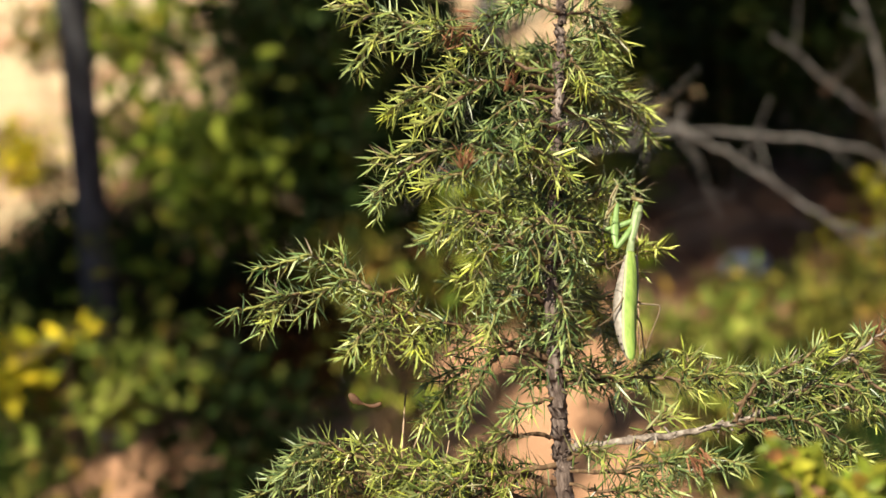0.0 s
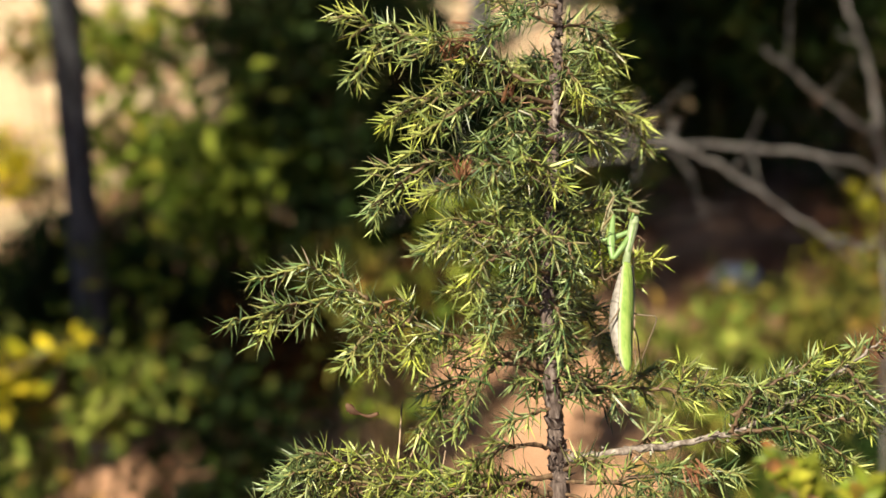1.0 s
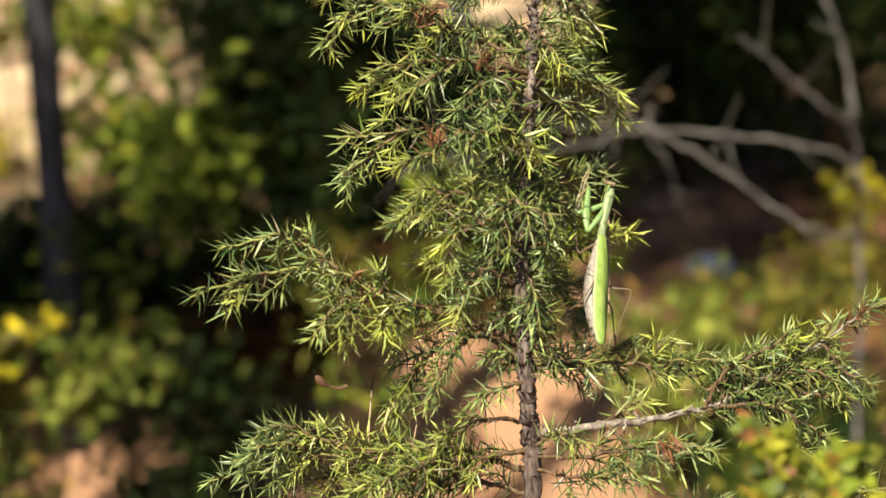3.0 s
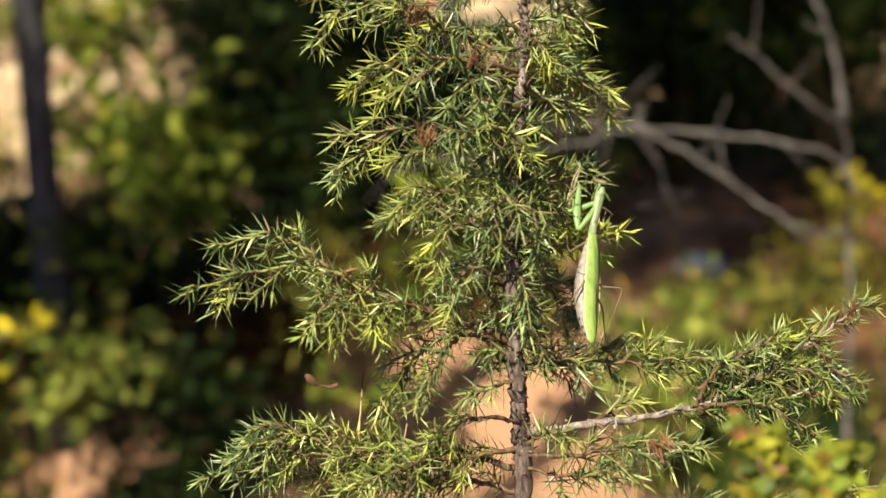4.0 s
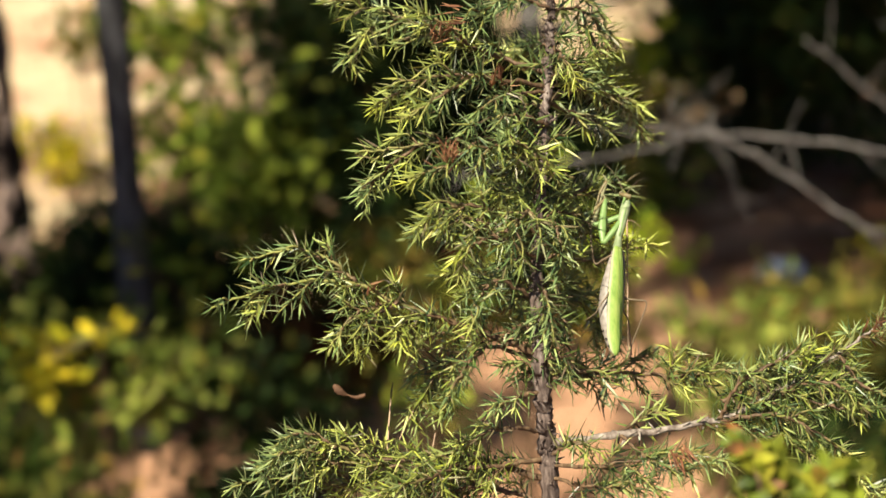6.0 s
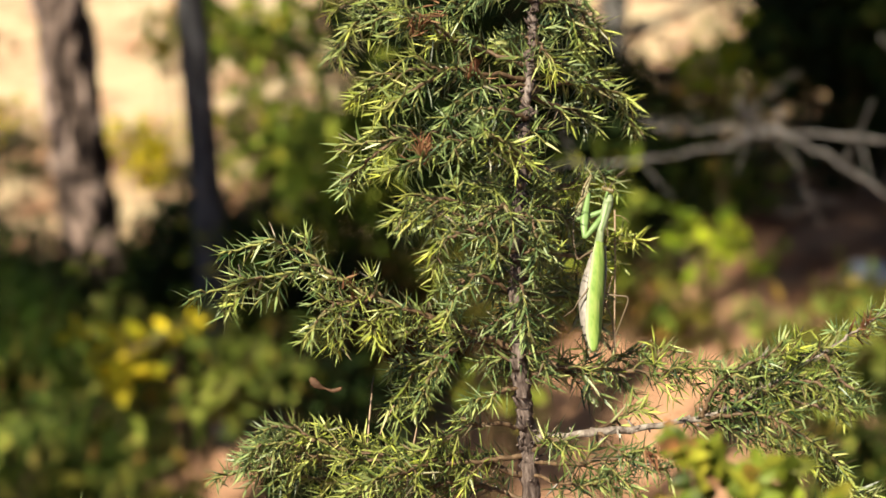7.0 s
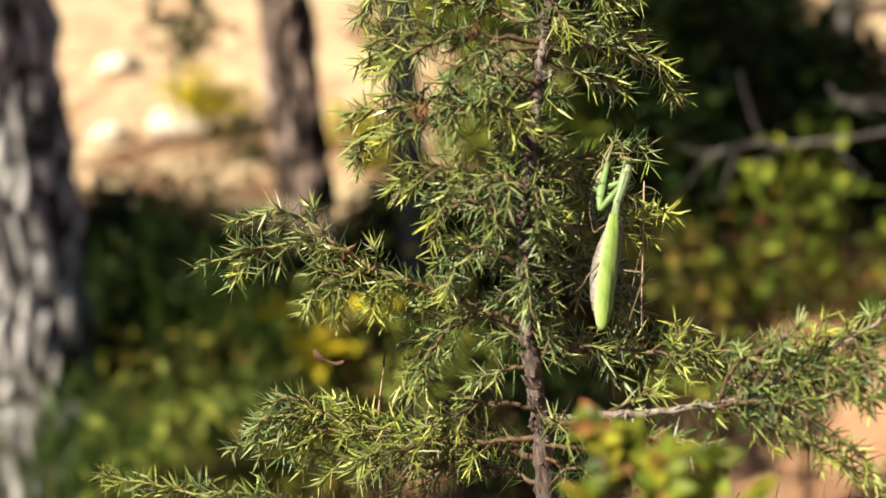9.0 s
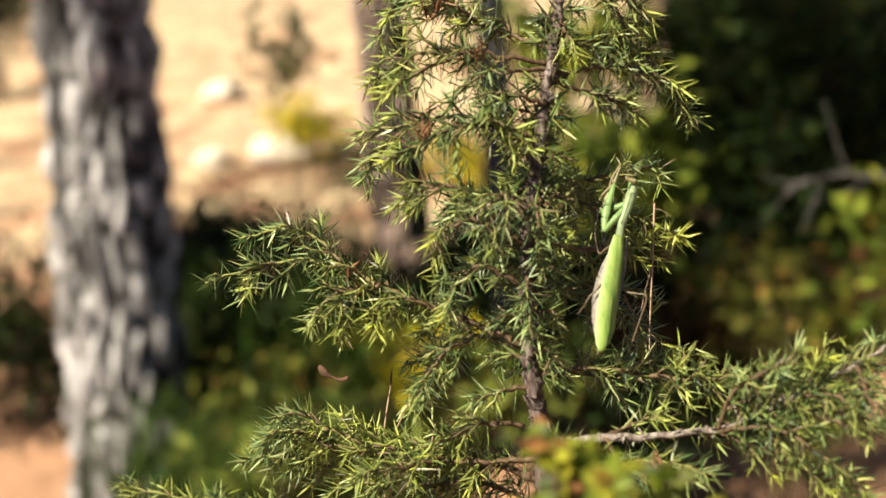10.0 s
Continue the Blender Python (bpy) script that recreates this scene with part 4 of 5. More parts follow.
def stalk(points, radii, label, ear=False):
    p = np.array(points) * CM
    g = ground_at(p[-1][0], p[-1][1])
    ob = thing("grass_stalk", (p[-1][0], p[-1][1], g), label, "grass", "dry stalks among the juniper")
    line = spline(p, 8)
    n = 24
    low = np.stack([np.linspace(p[-1][i], (p[-1][0], p[-1][1], g)[i], n) for i in range(3)], 1)[1:]
    low[:, 0] += 0.004 * np.sin(np.linspace(0, 3.1, n - 1))
    line = np.vstack([line, low]) - np.array(ob.location)
    v, f = tube(line, np.interp(np.linspace(0, 1, len(line)), np.linspace(0, 1, len(radii)), radii) * 0.001, 6, 0.08, np.random.default_rng(3))
    part("stalk", mesh_of("stalk", v, f, STRAW), ob)
    if ear:
        top = line[0]
        v, f = tube(spline([top, top + np.array([0.0003, 0, 0.003]), top + np.array([0.0012, 0, 0.0075])], 4), np.interp(np.linspace(0, 1, 9), [0, 0.4, 1], [0.3, 0.5, 0.2]) * 0.001, 6)
        part("ear", mesh_of("ear", v, f, DARK_MARK), ob, "dark dry ear")


stalk([(-6.98, 0.4, 147.1), (-7.08, 0.0, 146.0), (-7.22, -0.4, 144.4)], [0.30, 0.40, 0.55], "thin dry straw-coloured stalk with a dark ear", True)
stalk([(-5.95, 0.3, 146.6), (-6.50, 0.1, 145.6), (-7.05, -0.1, 144.3)], [0.22, 0.36, 0.50], "thin bent dry straw-coloured stalk")
stalk([(-5.05, 0.6, 145.4), (-5.18, 0.5, 144.8), (-5.40, 0.5, 143.9)], [0.30, 0.42, 0.55], "short dry reddish stalk")


def dead_twig(points, radii, label):
    """A bare dry twig caught on the juniper."""
    line = spline(np.array(points) * CM, 8) - BASE
    v, f = tube(line, np.interp(np.linspace(0, 1, len(line)), np.linspace(0, 1, len(radii)), radii) * 0.001, 6, 0.1, np.random.default_rng(8))
    part("dead_twig", mesh_of("dead_twig", v, f, STRAW), JUNIPER, label)


dead_twig([(4.03, 4.4, 154.53), (3.98, 3.9, 152.0), (3.9, 3.3, 149.3), (3.92, 3.0, 147.6)], [0.42, 0.34, 0.26], "long thin dry twig behind the mantis")
dead_twig([(4.0, 4.3, 154.3), (4.35, 4.5, 154.2), (4.7, 4.6, 153.9)], [0.2, 0.16, 0.1], "short dry side twig")
dead_twig([(4.0, 3.9, 152.0), (3.7, 3.8, 151.0), (3.45, 3.7, 149.9)], [0.2, 0.16, 0.1], "short dry side twig")


# ---- leafy seedling close to the camera ----
def seedling():
    rng = np.random.default_rng(21)
    g = ground_at(0.062, -0.18)
    ob = thing("oak_seedling", (0.062, -0.18, g), "slender seedling with green and rust-orange leaves", "plant")
    o = np.array(ob.location)
    main = spline(np.array([(6.2, -18, 0), (6.6, -18.3, 70), (6.3, -18, 120), (6.0, -18, 145.0), (5.6, -18, 149.6)]) * CM, 10)
    main[:, 2] = np.maximum(main[:, 2], g)
    v, f = tube(main - o, np.linspace(2.6, 0.5, len(main)) * 0.001, 7, 0.06, rng)
    part("stem", mesh_of("stem", v, f, TWIG), ob)
    for x, z, tx, tz, dy in ((6.0, 147.5, 5.3, 150.4, 0.3), (6.0, 146.5, 7.5, 149.9, -0.4), (5.9, 148.5, 6.3, 149.6, 0.6), (6.0, 145.5, 8.6, 149.3, 0.4), (6.0, 145.0, 5.2, 148.8, -0.3), (6.1, 143.0, 9.6, 148.6, 0.0), (6.1, 142.0, 5.2, 147.4, 0.2), (6.1, 141.0, 7.4, 148.0, 0.3)):
        tw = spline(np.array([(x, -18, z), ((x + tx) / 2 + 0.15, -18 + dy, (z + tz) / 2 - 0.2), (tx, -18 + dy * 2, tz)]) * CM, 6)
        v, f = tube(tw - o, np.linspace(0.8, 0.35, len(tw)) * 0.001, 5)
        br = part("twig", mesh_of("twig", v, f, TWIG), ob)
        for i in range(30):
            k = tw[-1 - i % 6]
            way = unit(np.array([rng.normal(0, 1), rng.normal(0, 0.6), rng.normal(0.25, 0.55)]))
            lv, lf = leaves(k[None] - o, way[None], np.array([[rng.normal(0, 0.3), -0.8, 0.6]]), np.array([rng.uniform(0.0060, 0.0105)]), np.array([rng.uniform(0.0040, 0.0062)]))
            rusty = tz == 150.4 and i < 9
            part("leaf", mesh_of("leaf", lv, lf, RUST_LEAF if rusty else OAK_LEAF), br, "rust-orange withering leaf" if rusty else "")


seedling()


# ---- trees ----
def crown_clumps(rng, centre, size, n, blades_each, length, width):
    """Ragged tufts of pine needles in a loose crown."""
    base, way = [], []
    for _ in range(n):
        d = unit(rng.normal(0, 1, 3)) * rng.uniform(0.25, 1.0) ** 0.6
        c = centre + d * size
        o = unit(d + np.array([0, 0, 0.5]))
        for _ in range(blades_each):
            base.append(c + rng.normal(0, 0.07, 3))
            way.append(o * 0.6 + rng.normal(0, 0.8, 3))
    base, way = np.array(base), np.array(way)
    return leaves(base, way, rng.normal(0, 1, base.shape), rng.uniform(0.7, 1.2, len(base)) * length, np.full(len(base), width), 0.05)


def trunk_mesh(rng, radius, height, lean, bark, deep, sides=72, low=2.6, cell=(0.045, 0.16)):
    """A tapered trunk whose lower part has furrowed plates of bark."""
    zs = np.concatenate([np.arange(-0.25, low, 0.028), np.linspace(low, height, 26)])
    off = rng.uniform(0, 50)
    verts, faces, plates = [], [], []
    for z in zs:
        r = radius * (1 - 0.55 * max(z, 0) / height) * (1 + 0.22 * math.exp(-max(z, 0) / 0.14))
        cx, cy = lean[0] * z + 0.03 * math.sin(z * 0.9 + off), lean[1] * z + 0.02 * math.cos(z * 0.7 + off)
        for k in range(sides):
            a = 2 * math.pi * k / sides
            p = Vector((math.cos(a) * r / cell[0], math.sin(a) * r / cell[0], z / cell[1] + off))
            p += Vector((noise.noise(p * 0.7), noise.noise(p * 0.7 + Vector((9, 0, 0))), 0)) * 0.7
            dist = noise.voronoi(p)[0]
            plate = min(1.0, (dist[1] - dist[0]) * 2.2)
            rr = r + deep * (plate - 0.6) + deep * 0.5 * noise.noise(p * 2.3)
            verts.append((cx + math.cos(a) * rr, cy + math.sin(a) * rr, z))
            plates.append(plate)
    n = len(zs)
    for i in range(n - 1):
        for k in range(sides):
            q = (k + 1) % sides
            faces.append((i * sides + k, i * sides + q, (i + 1) * sides + q, (i + 1) * sides + k))
    return mesh_of("trunk", verts, faces, bark, True, (("plate", plates),))


def tree(name, x, y, radius, height, crown, label, bark, deep=0.012, lean=(0, 0), seed=1, clumps=230, sides=72, cell=(0.045, 0.16)):
    rng = np.random.default_rng(seed)
    ob = thing(name, (x, y, ground_at(x, y)), label, "tree", "forest trees")
    part("trunk", trunk_mesh(rng, radius, height, lean, bark, deep, sides, cell=cell), ob)
    cz, cr, ch = crown
    for i in range(9):
        z = cz - ch * 0.8 + ch * 1.6 * i / 9
        a = i * 2.4 + rng.uniform(0, 0.5)
        b0 = np.array([lean[0] * z, lean[1] * z, z])
        out = np.array([math.cos(a), math.sin(a), 0.25])
        ln = cr * rng.uniform(0.6, 0.95)
        v, f = tube(spline([b0, b0 + out * ln * 0.5, b0 + out * ln + np.array([0, 0, 0.25])], 4), np.linspace(0.05, 0.012, 9) * (radius / 0.15), 6)
        part("limb", mesh_of("limb", v, f, bark), ob)
    v, f = crown_clumps(rng, np.array([lean[0] * cz, lean[1] * cz, cz]), np.array([cr, cr, ch]), clumps, 30, 0.18, 0.036)
    part("crown", mesh_of("crown", v, f, PINE_NEEDLE, False), ob, kind="stuff")
    return ob


tree("pine_tree", -1.17, 3.45, 0.052, 8.2, (7.6, 0.7, 0.9), "slim dark-barked pine with a straight trunk", DARK_BARK, 0.004, (0.0, 0.01), 31, 60, 40, (0.03, 0.1))
tree("pine_tree", -2.12, 4.92, 0.125, 9.4, (8.4, 0.9, 0.9), "brown pine with deeply furrowed bark", BROWN_BARK, 0.028, (-0.02, 0.0), 32, 110, 90, (0.075, 0.24))
tree("pine_tree", -2.16, 2.88, 0.183, 13.0, (11.4, 1.5, 1.7), "large pine with grey plated bark", PINE_BARK, 0.034, (-0.004, 0.0), 33, 220, 150, (0.072, 0.17))
tree("pine_tree", 0.22, 7.6, 0.085, 7.0, (6.2, 1.1, 1.0), "pale-barked young tree beyond the shrubs", DEAD_WOOD, 0.006, (0.01, 0.0), 34, 80, 40)
# pines added mostly out of view, so that their crowns block sun and sky
for i, (x, y, h, cr, ch, dense, tilt) in enumerate(((2.6, -2.6, 8.0, 2.2, 1.9, 160, 0), (4.4, 1.2, 8.0, 2.2, 1.9, 160, 0), (1.9, -5.4, 8.5, 2.2, 1.9, 160, 0), (2.6, 8.4, 6.5, 1.9, 1.7, 160, 0), (4.2, 8.4, 7.0, 2.3, 1.9, 160, 0), (-1.3, 9.4, 8.0, 1.4, 1.2, 160, 0), (2.2, 0.7, 8.0, 2.8, 1.6, 160, 0), (1.1, -2.0, 8.6, 2.3, 1.5, 160, 0), (3.4, 3.4, 7.6, 2.4, 1.7, 160, 0), (-3.0, -1.5, 8.5, 1.0, 1.5, 68, -0.082), (-3.1, -1.9, 9.3, 1.05, 1.0, 125, 0), (-3.6, -3.7, 9.6, 0.5, 0.6, 150, 0), (-5.80, -4.5, 9.3, 0.42, 0.35, 320, 0), (-5.23, -4.60, 9.0, 0.32, 0.25, 400, 0), (-7.52, -3.78, 9.0, 0.62, 0.40, 330, 0))):
    tree("pine_tree", x, y, 0.075, h + ch * 0.9, (h, cr, ch), "added pine whose crown blocks sun and sky light", BROWN_BARK, 0.014, (tilt, 0), 50 + i, int(dense * cr * cr), 40)


# ---- shrubs and weeds ----
def shrub(x, y, bottom, top, wide, n, leaf, mat, seed, label, name="shrub", deep=None, stems=9, shape=0.75, per=18, spread_by=1.5):
    """A many-stemmed shrub: thin bent stems, and leaves in loose clumps with gaps between them."""
    rng = np.random.default_rng(seed)
    g = ground_at(x, y)
    ob = thing(name, (x, y, g), label, "shrub" if name == "shrub" else "plant", "undergrowth")
    deep = deep or wide
    cz, ch = (bottom + top) / 2 - g, (top - bottom) / 2
    pieces, base, way = [], [], []
    m = max(2, n // per)
    for i in range(m):
        d = unit(rng.normal(0, 1, 3)) * rng.uniform(0.15, 1.0) ** shape
        d[2] = d[2] * (0.85 + 0.3 * noise.noise(Vector((d[0] * 2 + seed, d[1] * 2, 0))))
        c = np.array([d[0] * wide, d[1] * deep, cz + d[2] * ch])
        if i < stems:
            s0 = np.array([rng.normal(0, wide * 0.12), rng.normal(0, deep * 0.12), -0.03])
            ln = spline([s0, s0 * 0.5 + c * 0.5 + np.array([0, 0, 0.15 * ch]), c], 6)
            v, f = tube(ln, np.linspace(0.010, 0.003, len(ln)) * min(1.5, 0.6 + ch, 0.1 + wide * 4), 6)
            part("stem", mesh_of("stem", v, f, TWIG), ob)
        out = unit(d * np.array([1, 1, 0.6]) + np.array([0, 0, 0.35]))
        tw = c + out * leaf * 2
        pieces.append(tube(np.array([c - out * leaf * 3, c, tw]), [0.003, 0.002, 0.001], 4))
        for _ in range(int(per * rng.uniform(0.5, 1.5))):
            base.append(c + rng.normal(0, leaf * spread_by, 3) + out * rng.uniform(-1, 2) * leaf)
            way.append(out * 0.6 + rng.normal(0, 0.7, 3))
    base, way = np.array(base), np.array(way)
    v, f = joined(pieces)
    part("twig_mass", mesh_of("twig_mass", v, f, TWIG), ob, kind="stuff")
    nrm = rng.normal(0, 0.8, base.shape) + np.array([-0.1, -0.2, 0.8])
    size = rng.uniform(0.65, 1.25, len(base)) * leaf
    v, f = leaves(base, way, nrm, size, size * 0.52)
    part("foliage", mesh_of("foliage", v, f, mat, False), ob, kind="stuff")
    return ob


shrub(-1.46, 5.6, 0.98, 1.26, 0.30, 420, 0.095, GREEN_LEAF, 61, "leafy green shrub in half shade among the trunks", per=24, spread_by=0.8)
shrub(-1.44, 5.5, 1.50, 1.80, 0.38, 520, 0.095, GREEN_LEAF, 161, "leafy green sapling crown over the shrub", per=26, spread_by=0.8, stems=4)
shrub(-0.45, 4.3, 0.45, 2.3, 0.42, 7000, 0.055, DARK_SHADED_LEAF, 62, "dense evergreen shrub with shade put into its dark leaf colour")
shrub(0.05, 5.2, 0.60, 1.66, 0.45, 5200, 0.055, DARK_SHADED_LEAF, 63, "dense evergreen shrub with shade put into its dark leaf colour")
shrub(-1.04, 2.66, 0.66, 0.95, 0.34, 400, 0.058, WEED_LEAF, 64, "low grey-green weeds with gaps between the leaf sprays", "weed", deep=0.20, per=20, spread_by=0.8)
shrub(-1.118, 2.46, 0.79, 0.91, 0.034, 95, 0.048, YELLOW_LEAF, 65, "sprig of bright yellow leaves over the weeds", "weed", stems=2, per=15, spread_by=0.45)
shrub(-0.965, 2.44, 0.94, 1.00, 0.020, 26, 0.042, YELLOW_LEAF, 165, "small sprig of yellow leaves over the weeds", "weed", stems=2, per=15, spread_by=0.4)
shrub(-0.66, 2.9, 0.25, 0.84, 0.18, 1600, 0.044, DARK_SHADED_LEAF, 66, "low shrub with leaves coloured dark to fill a shaded hollow", per=60, spread_by=1.3)
shrub(-0.20, 3.4, 0.55, 1.12, 0.16, 170, 0.055, GREEN_LEAF, 67, "small green shrub behind the juniper", per=18, spread_by=0.8)
shrub(0.60, 3.0, 0.36, 0.88, 0.26, 420, 0.058, WEED_LEAF, 68, "low yellow-green bush in sun", "weed", per=24, spread_by=0.8)
shrub(1.15, 3.4, 0.37, 0.92, 0.34, 1700, 0.045, OLIVE_LEAF, 69, "low olive bush with brownish leaves", per=80, spread_by=1.2)
shrub(1.20, 5.7, 0.70, 2.6, 0.40, 7600, 0.060, DARK_SHADED_LEAF, 70, "tall evergreen thicket with shade put into its dark leaf colour")
shrub(1.95, 5.6, 0.70, 2.8, 0.62, 9000, 0.060, DARK_SHADED_LEAF, 71, "tall evergreen thicket with shade put into its dark leaf colour")
shrub(-1.85, 3.5, 0.35, 1.0, 0.50, 5000, 0.045, DARK_SHADED_LEAF, 72, "dark low shrub under the pines")
shrub(-1.80, 3.0, 0.42, 0.86, 0.30, 520, 0.056, OLIVE_LEAF, 73, "low olive weeds with brown leaves", "weed", per=26, spread_by=0.9)
shrub(0.07, 2.80, 0.82, 1.35, 0.085, 260, 0.055, GREEN_LEAF, 74, "thin upright sapling with bright green leaves", per=20, spread_by=0.8, stems=4)
shrub(0.49, 3.9, 0.78, 1.00, 0.08, 70, 0.070, LIME_LEAF, 75, "sprig of bright yellow-green leaves", "weed", per=12, spread_by=0.6, stems=2)
shrub(0.20, 4.1, 0.48, 0.86, 0.28, 300, 0.060, OLIVE_LEAF, 90, "low olive bush in patchy sun", per=24, spread_by=0.8)
shrub(-0.40, 4.0, 0.46, 0.94, 0.25, 1300, 0.050, OLIVE_LEAF, 76, "low olive bush with brownish leaves", per=90, spread_by=1.2)
shrub(-0.55, 5.2, 0.60, 2.5, 0.45, 7000, 0.060, DARK_SHADED_LEAF, 77, "tall evergreen thicket with shade put into its dark leaf colour")
shrub(-2.95, 4.6, 0.55, 1.09, 0.42, 2300, 0.045, DARK_SHADED_LEAF, 78, "dark low shrub in front of the sunlit clearing")
shrub(-2.25, 4.2, 1.60, 1.74, 0.24, 150, 0.060, DARK_SHADED_LEAF, 79, "thin sapling with a few dark leaf sprays", per=24, spread_by=0.9, stems=3)
shrub(1.35, 8.0, 1.2, 3.2, 0.5, 4000, 0.065, OLIVE_LEAF, 85, "tall olive-green shrub at the edge of the clearing")
shrub(-1.58, 4.6, 0.50, 1.02, 0.24, 2200, 0.048, DARK_SHADED_LEAF, 88, "dark low shrub between the pines")
shrub(1.9, 4.7, 0.45, 0.80, 0.5, 1300, 0.048, BROWN_LEAF, 89, "low bush with withered brown leaves", per=40, spread_by=1.2)
shrub(3.2, 5.6, 0.8, 3.0, 0.9, 7000, 0.060, DARK_SHADED_LEAF, 87, "tall evergreen thicket with shade put into its dark leaf colour")
shrub(-1.20, 4.4, 0.50, 1.02, 0.34, 2600, 0.048, DARK_SHADED_LEAF, 91, "dark low shrub between the pines")
shrub(-0.62, 3.7, 0.42, 0.80, 0.26, 1400, 0.048, BROWN_LEAF, 92, "low bush with withered brown leaves", per=40, spread_by=1.2)
shrub(-2.50, 4.1, 0.48, 1.03, 0.36, 2200, 0.046, DARK_SHADED_LEAF, 93, "dark low shrub under the pines")
shrub(-3.05, 3.4, 0.40, 1.08, 0.42, 2400, 0.046, DARK_SHADED_LEAF, 94, "dark low shrub beside the large pine")
shrub(0.98, 2.35, 0.20, 0.60, 0.28, 900, 0.040, OLIVE_LEAF, 95, "low olive weeds in front of the dead branch", "weed")
shrub(-3.49, 7.0, 1.18, 1.46, 0.16, 420, 0.065, YELLOW_LEAF, 96, "small yellow bush in the sunny clearing", per=40, spread_by=0.9)
shrub(-2.30, 6.30, 0.88, 1.20, 0.17, 420, 0.065, YELLOW_LEAF, 97, "small yellow bush in the sunny clearing", per=40, spread_by=0.9)
shrub(-3.05, 6.5, 0.90, 1.18, 0.18, 300, 0.05, DARK_SHADED_LEAF, 98, "small dark bush in the sunny clearing")
shrub(-0.95, 4.0, 0.40, 0.90, 0.36, 2600, 0.046, DARK_SHADED_LEAF, 99, "low shrub with leaves coloured dark to fill a shaded hollow")
shrub(-0.58, 6.9, 0.95, 2.7, 0.42, 5000, 0.060, DARK_SHADED_LEAF, 100, "narrow dark evergreen thicket before the clearing")
shrub(-1.15, 6.5, 0.85, 1.26, 0.55, 3000, 0.060, DARK_SHADED_LEAF, 101, "dark shrub behind the leafy green one")
shrub(1.62, 4.4, 0.75, 1.05, 0.15, 110, 0.060, YELLOW_LEAF, 102, "sprig of bright yellow-green leaves", "weed", per=30, spread_by=1.0)
shrub(-0.80, 4.1, 0.80, 1.50, 0.24, 420, 0.080, GREEN_LEAF, 104, "thin leafy green shrub before the dark thicket", per=26, spread_by=0.8)
shrub(0.88, 3.8, 0.45, 0.72, 0.20, 260, 0.055, OLIVE_LEAF, 105, "low olive bush with brownish leaves", "weed", per=30, spread_by=1.0)
shrub(1.45, 4.2, 0.50, 0.80, 0.24, 600, 0.050, OLIVE_LEAF, 106, "low olive bush with brownish leaves", per=40, spread_by=1.1)
shrub(1.45, 6.3, 0.90, 2.7, 0.50, 6000, 0.060, DARK_SHADED_LEAF, 108, "tall evergreen thicket with shade put into its dark leaf colour")
shrub(-1.36, 2.35, 0.36, 0.78, 0.27, 460, 0.060, WEED_LEAF, 109, "low grey-green weeds with brown leaves", "weed", per=24, spread_by=0.9)
shrub(-1.06, 2.25, 0.32, 0.66, 0.17, 200, 0.060, OLIVE_LEAF, 110, "low olive weeds with brown leaves", "weed", per=24, spread_by=0.9)
shrub(-7.66, 9.2, 1.85, 2.9, 0.55, 2500, 0.07, DARK_SHADED_LEAF, 111, "dark shrub at the far edge of the clearing")
shrub(-2.62, 4.7, 0.50, 1.09, 0.36, 2100, 0.048, DARK_SHADED_LEAF, 112, "dark low shrub between the pines")
shrub(0.98, 3.05, 0.22, 0.62, 0.36, 2200, 0.045, DARK_SHADED_LEAF, 113, "low shrub with leaves coloured dark to fill a shaded hollow", per=40)
shrub(-1.30, 3.8, 0.50, 1.18, 0.18, 1600, 0.046, DARK_SHADED_LEAF, 115, "dark narrow shrub behind the slim pine")
shrub(0.28, 6.0, 0.80, 1.46, 0.30, 900, 0.070, OLIVE_LEAF, 116, "olive-green bush at the edge of the clearing", per=40, spread_by=1.0)
shrub(0.58, 5.5, 0.70, 1.30, 0.26, 900, 0.065, WEED_LEAF, 117, "grey-green bush behind the dead branch", per=40, spread_by=1.0)
shrub(0.60, 4.9, 1.36, 1.54, 0.09, 60, 0.075, LIME_LEAF, 118, "sprig of bright yellow-green leaves", "weed", per=12, spread_by=0.7, stems=2)
shrub(0.80, 7.2, 1.10, 1.58, 0.26, 600, 0.070, OLIVE_LEAF, 103, "olive-green bush at the edge of the clearing", per=40, spread_by=1.0)
shrub(-0.22, 2.95, 0.78, 1.08, 0.18, 110, 0.056, OLIVE_LEAF, 119, "low olive bush with brownish leaves", per=18, spread_by=0.8)
shrub(-0.226, 2.85, 0.56, 0.80, 0.07, 70, 0.052, GREEN_LEAF, 120, "small soft green seedling in the sun", "weed", per=16, spread_by=0.7, stems=3)
shrub(-1.72, 5.0, 1.54, 1.70, 0.13, 120, 0.060, OLIVE_LEAF, 121, "thin olive sapling before the sunlit clearing", per=20, spread_by=0.8, stems=3)
shrub(-0.86, 3.0, 0.78, 1.10, 0.15, 130, 0.058, GREEN_LEAF, 124, "loose green shrub in the half shade of the pines", per=22, spread_by=0.8)
shrub(0.03, 4.25, 0.48, 0.88, 0.24, 700, 0.052, BROWN_LEAF, 122, "low bush with withered brown leaves", per=40, spread_by=1.1)
shrub(-0.19, 6.5, 1.10, 1.98, 0.21, 2600, 0.060, DARK_SHADED_LEAF, 123, "narrow dark evergreen thicket before the clearing")
shrub(-0.15, 5.7, 0.80, 1.70, 0.34, 3600, 0.055, DARK_SHADED_LEAF, 114, "dense evergreen shrub with shade put into its dark leaf colour")


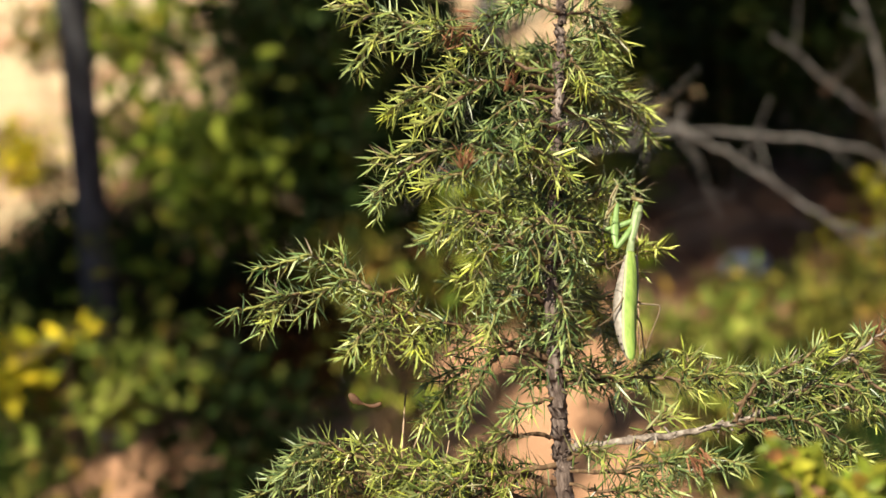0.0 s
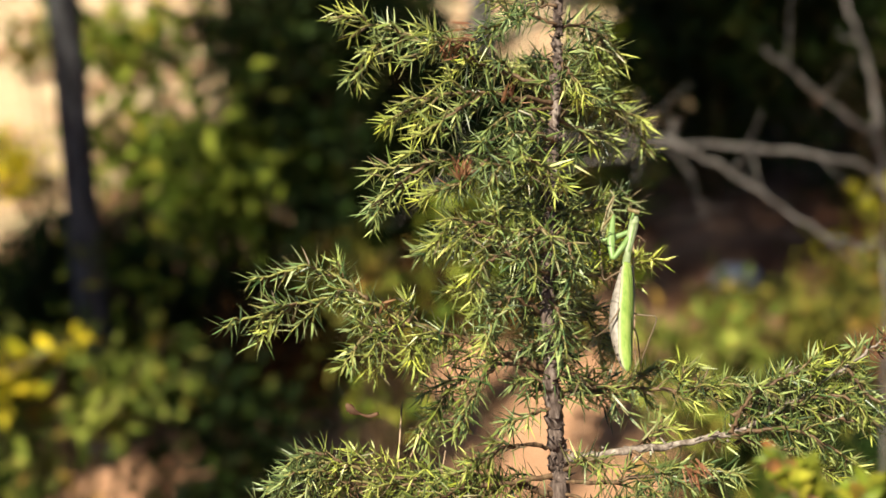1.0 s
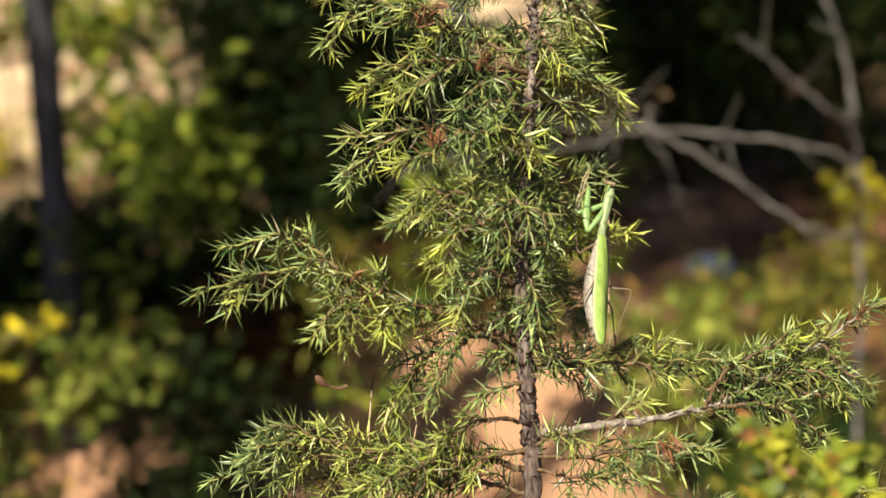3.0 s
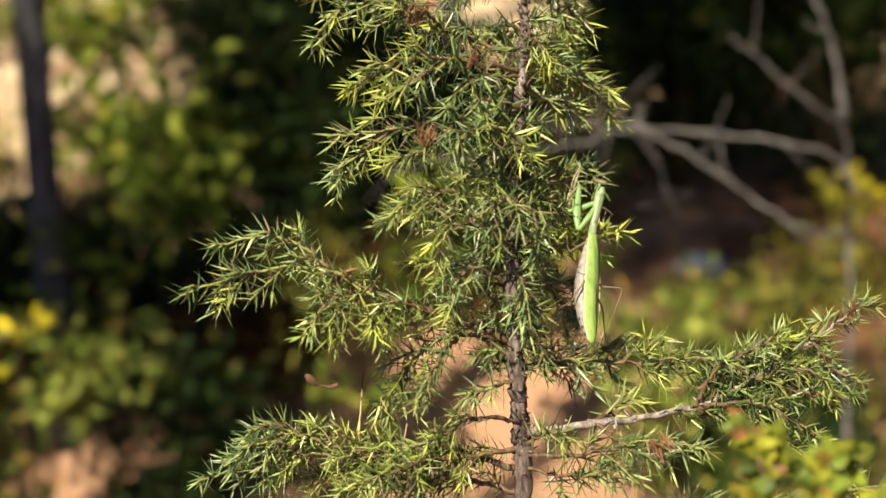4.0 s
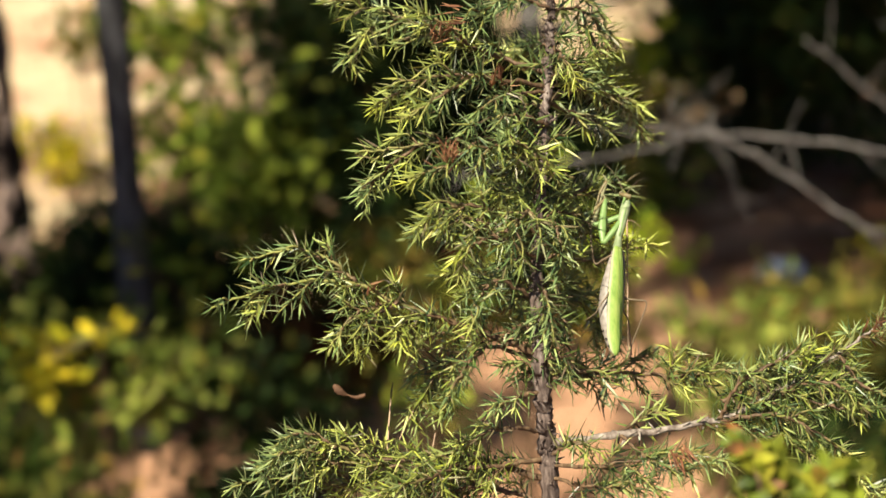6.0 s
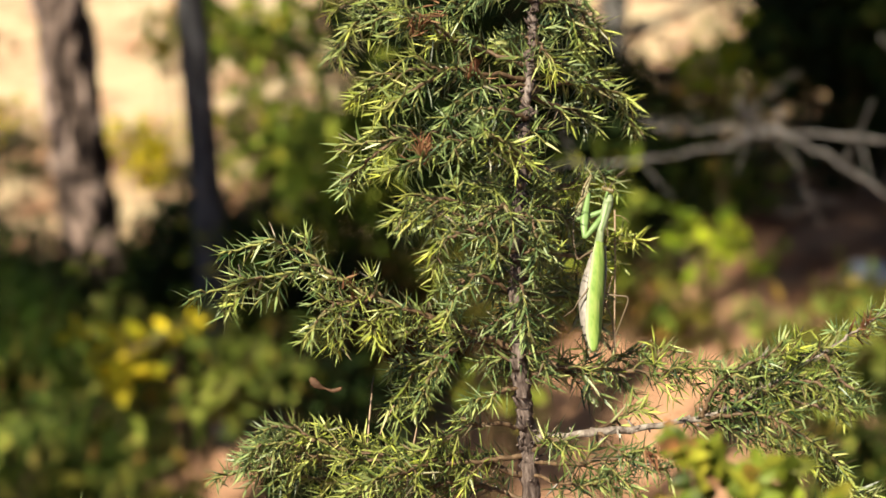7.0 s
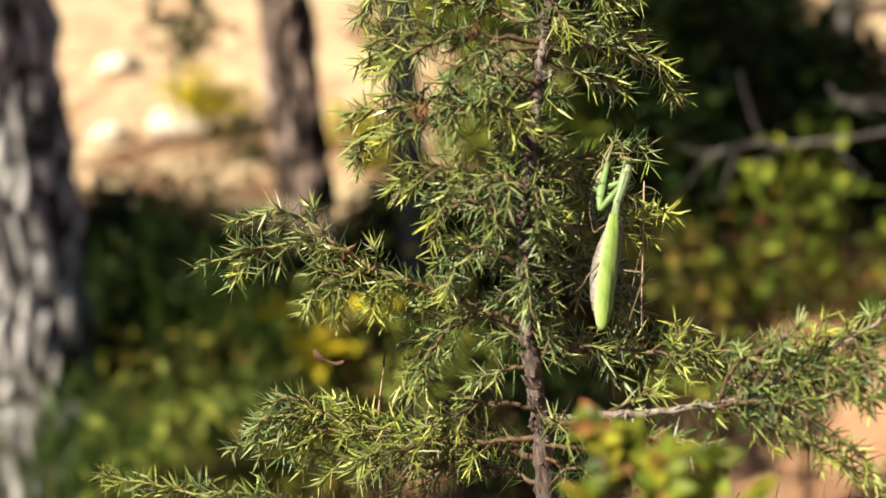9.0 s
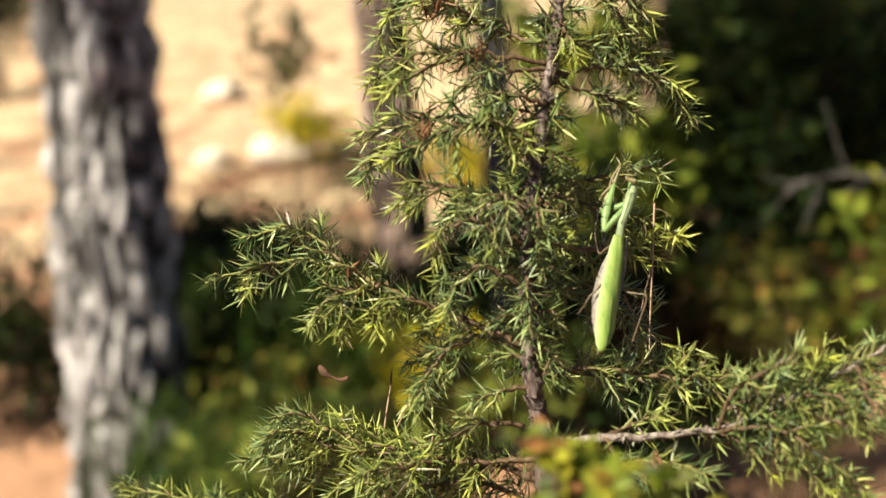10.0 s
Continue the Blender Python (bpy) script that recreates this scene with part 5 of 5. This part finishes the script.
def grass_tuft(x, y, n, height, seed, label="tuft of long dark green grass"):
    rng = np.random.default_rng(seed)
    g = ground_at(x, y)
    ob = thing("grass_tuft", (x, y, g), label, "grass", "grass under the trees", "stuff")
    pieces = []
    for _ in range(n):
        a, ln = rng.uniform(0, 6.28), height * rng.uniform(0.5, 1.15)
        b0 = np.array([rng.normal(0, 0.10), rng.normal(0, 0.10), -0.02])
        out = np.array([math.cos(a), math.sin(a), 0]) * ln * rng.uniform(0.1, 0.55)
        line = spline([b0, b0 + out * 0.35 + np.array([0, 0, ln * 0.6]), b0 + out + np.array([0, 0, ln * 0.85])], 4)
        pieces.append(tube(line, np.linspace(0.0010, 0.0003, len(line)), 4, 0, None, np.linspace(0.0060, 0.0008, len(line))))
    v, f = joined(pieces)
    part("blades", mesh_of("blades", v, f, GRASS), ob, kind="stuff")


for i, (x, y, h) in enumerate(((-1.5, 2.6, 0.55), (-1.75, 2.4, 0.6), (-1.3, 2.7, 0.5), (-1.9, 2.7, 0.55), (-1.6, 2.1, 0.5), (0.9, 2.6, 0.4), (-1.78, 3.25, 0.72), (-1.95, 3.2, 0.76), (-2.08, 3.3, 0.70), (-1.60, 3.3, 0.66), (-1.86, 3.4, 0.80), (-1.45, 3.2, 0.6))):
    grass_tuft(x, y, 190, h, 200 + i)


# ---- dead wood ----
def dead_branch(name, label, place, runs):
    ob = thing(name, place, label, "branch", "dead wood")
    rng = np.random.default_rng(int(abs(place[0]) * 100) + 3)
    for pts, r0, r1 in runs:
        line = spline(np.array(pts) * CM, 8) - np.array(place)
        line = line + rng.normal(0, 0.003, line.shape)
        v, f = tube(line, np.linspace(r0, r1, len(line)) * 0.00036, 9, 0.08, rng)
        br = part("branch", mesh_of("branch", v, f, DEAD_WOOD), ob)
        for k in range(len(line) // 3, len(line) - 2, 5):
            w = unit(rng.normal(0, 1, 3) * np.array([1, 0.6, 1]))
            t2 = spline([line[k], line[k] + w * 0.05, line[k] + w * 0.11 + np.array([0, 0, 0.015])], 4)
            v, f = tube(t2, np.linspace(0.16 * r0, 0.5, len(t2)) * 0.001, 5)
            part("twig", mesh_of("twig", v, f, DEAD_WOOD), br)


dead_branch("dead_branch", "grey weathered dead branch with bare twigs", (0.86, 2.1, ground_at(0.86, 2.1)), (
    ([(86, 210, 20), (86, 209, 100), (85.7, 210, 129), (82.7, 210, 152), (77.4, 210, 169), (75, 211, 190)], 17, 9),
    ([(85.7, 209, 120), (73, 180, 137.8), (55, 176, 142.5), (35.7, 175, 145.1)], 12, 9),
    ([(35.7, 175, 145.1), (32.1, 174, 146.6), (29.7, 174, 149.3), (30.4, 174, 152.8)], 9, 5),
    ([(35.7, 175, 145.1), (22.1, 174, 142.2), (7.9, 174, 140.2), (0.5, 172, 140.8), (-4.5, 170, 140.0), (-7.9, 170, 138.0)], 9, 5),
    ([(35.7, 175, 145.1), (22.1, 175, 146.0), (14.1, 175, 147.0), (12.3, 175, 149.6)], 8, 4),
    ([(35.7, 175, 145.1), (39, 175, 139), (41.5, 176, 133), (44, 177, 128)], 4, 2),
    ([(35.7, 175, 145.1), (47, 175, 139), (60, 175, 129.3), (72, 177, 124)], 11, 7),
    ([(84, 210, 144), (76.3, 197, 145), (63.3, 195, 155.5), (56.9, 195, 160)], 11, 5),
    ([(35.7, 175, 145.1), (36.5, 175, 147), (36.2, 175, 149.4)], 7, 3)))


def stone(x, y, size, seed, label, squash=0.6, mat=None):
    rng = np.random.default_rng(seed)
    bm = bmesh.new()
    bmesh.ops.create_icosphere(bm, subdivisions=3, radius=1)
    k = Vector(rng.uniform(0, 30, 3))
    for v in bm.verts:
        p = v.co.copy()
        v.co = Vector((p.x * size, p.y * size * 0.8, p.z * size * squash)) * (1 + 0.22 * noise.noise(p * 1.1 + k) + 0.06 * noise.noise(p * 4 + k))
    me = bpy.data.meshes.new("stone")
    bm.to_mesh(me)
    bm.free()
    me.materials.append(mat or STONE)
    ob = new("stone", me)
    ob.location = (x, y, ground_at(x, y) + size * squash * 0.45)
    ob.rotation_euler = (0, 0, rng.uniform(0, 6))
    tagged(ob, label, "stone", "stones on the forest floor")


stone(1.12, 4.62, 0.105, 81, "pale blue-grey stone on the brown litter")
stone(-3.78, 7.05, 0.24, 82, "whitish stone lying in the sun", 0.55, WHITE_STONE)
stone(-4.22, 6.95, 0.17, 83, "whitish stone lying in the sun", 0.55, WHITE_STONE)
stone(-5.20, 8.85, 0.22, 84, "whitish stone lying in the sun", 0.55, WHITE_STONE)
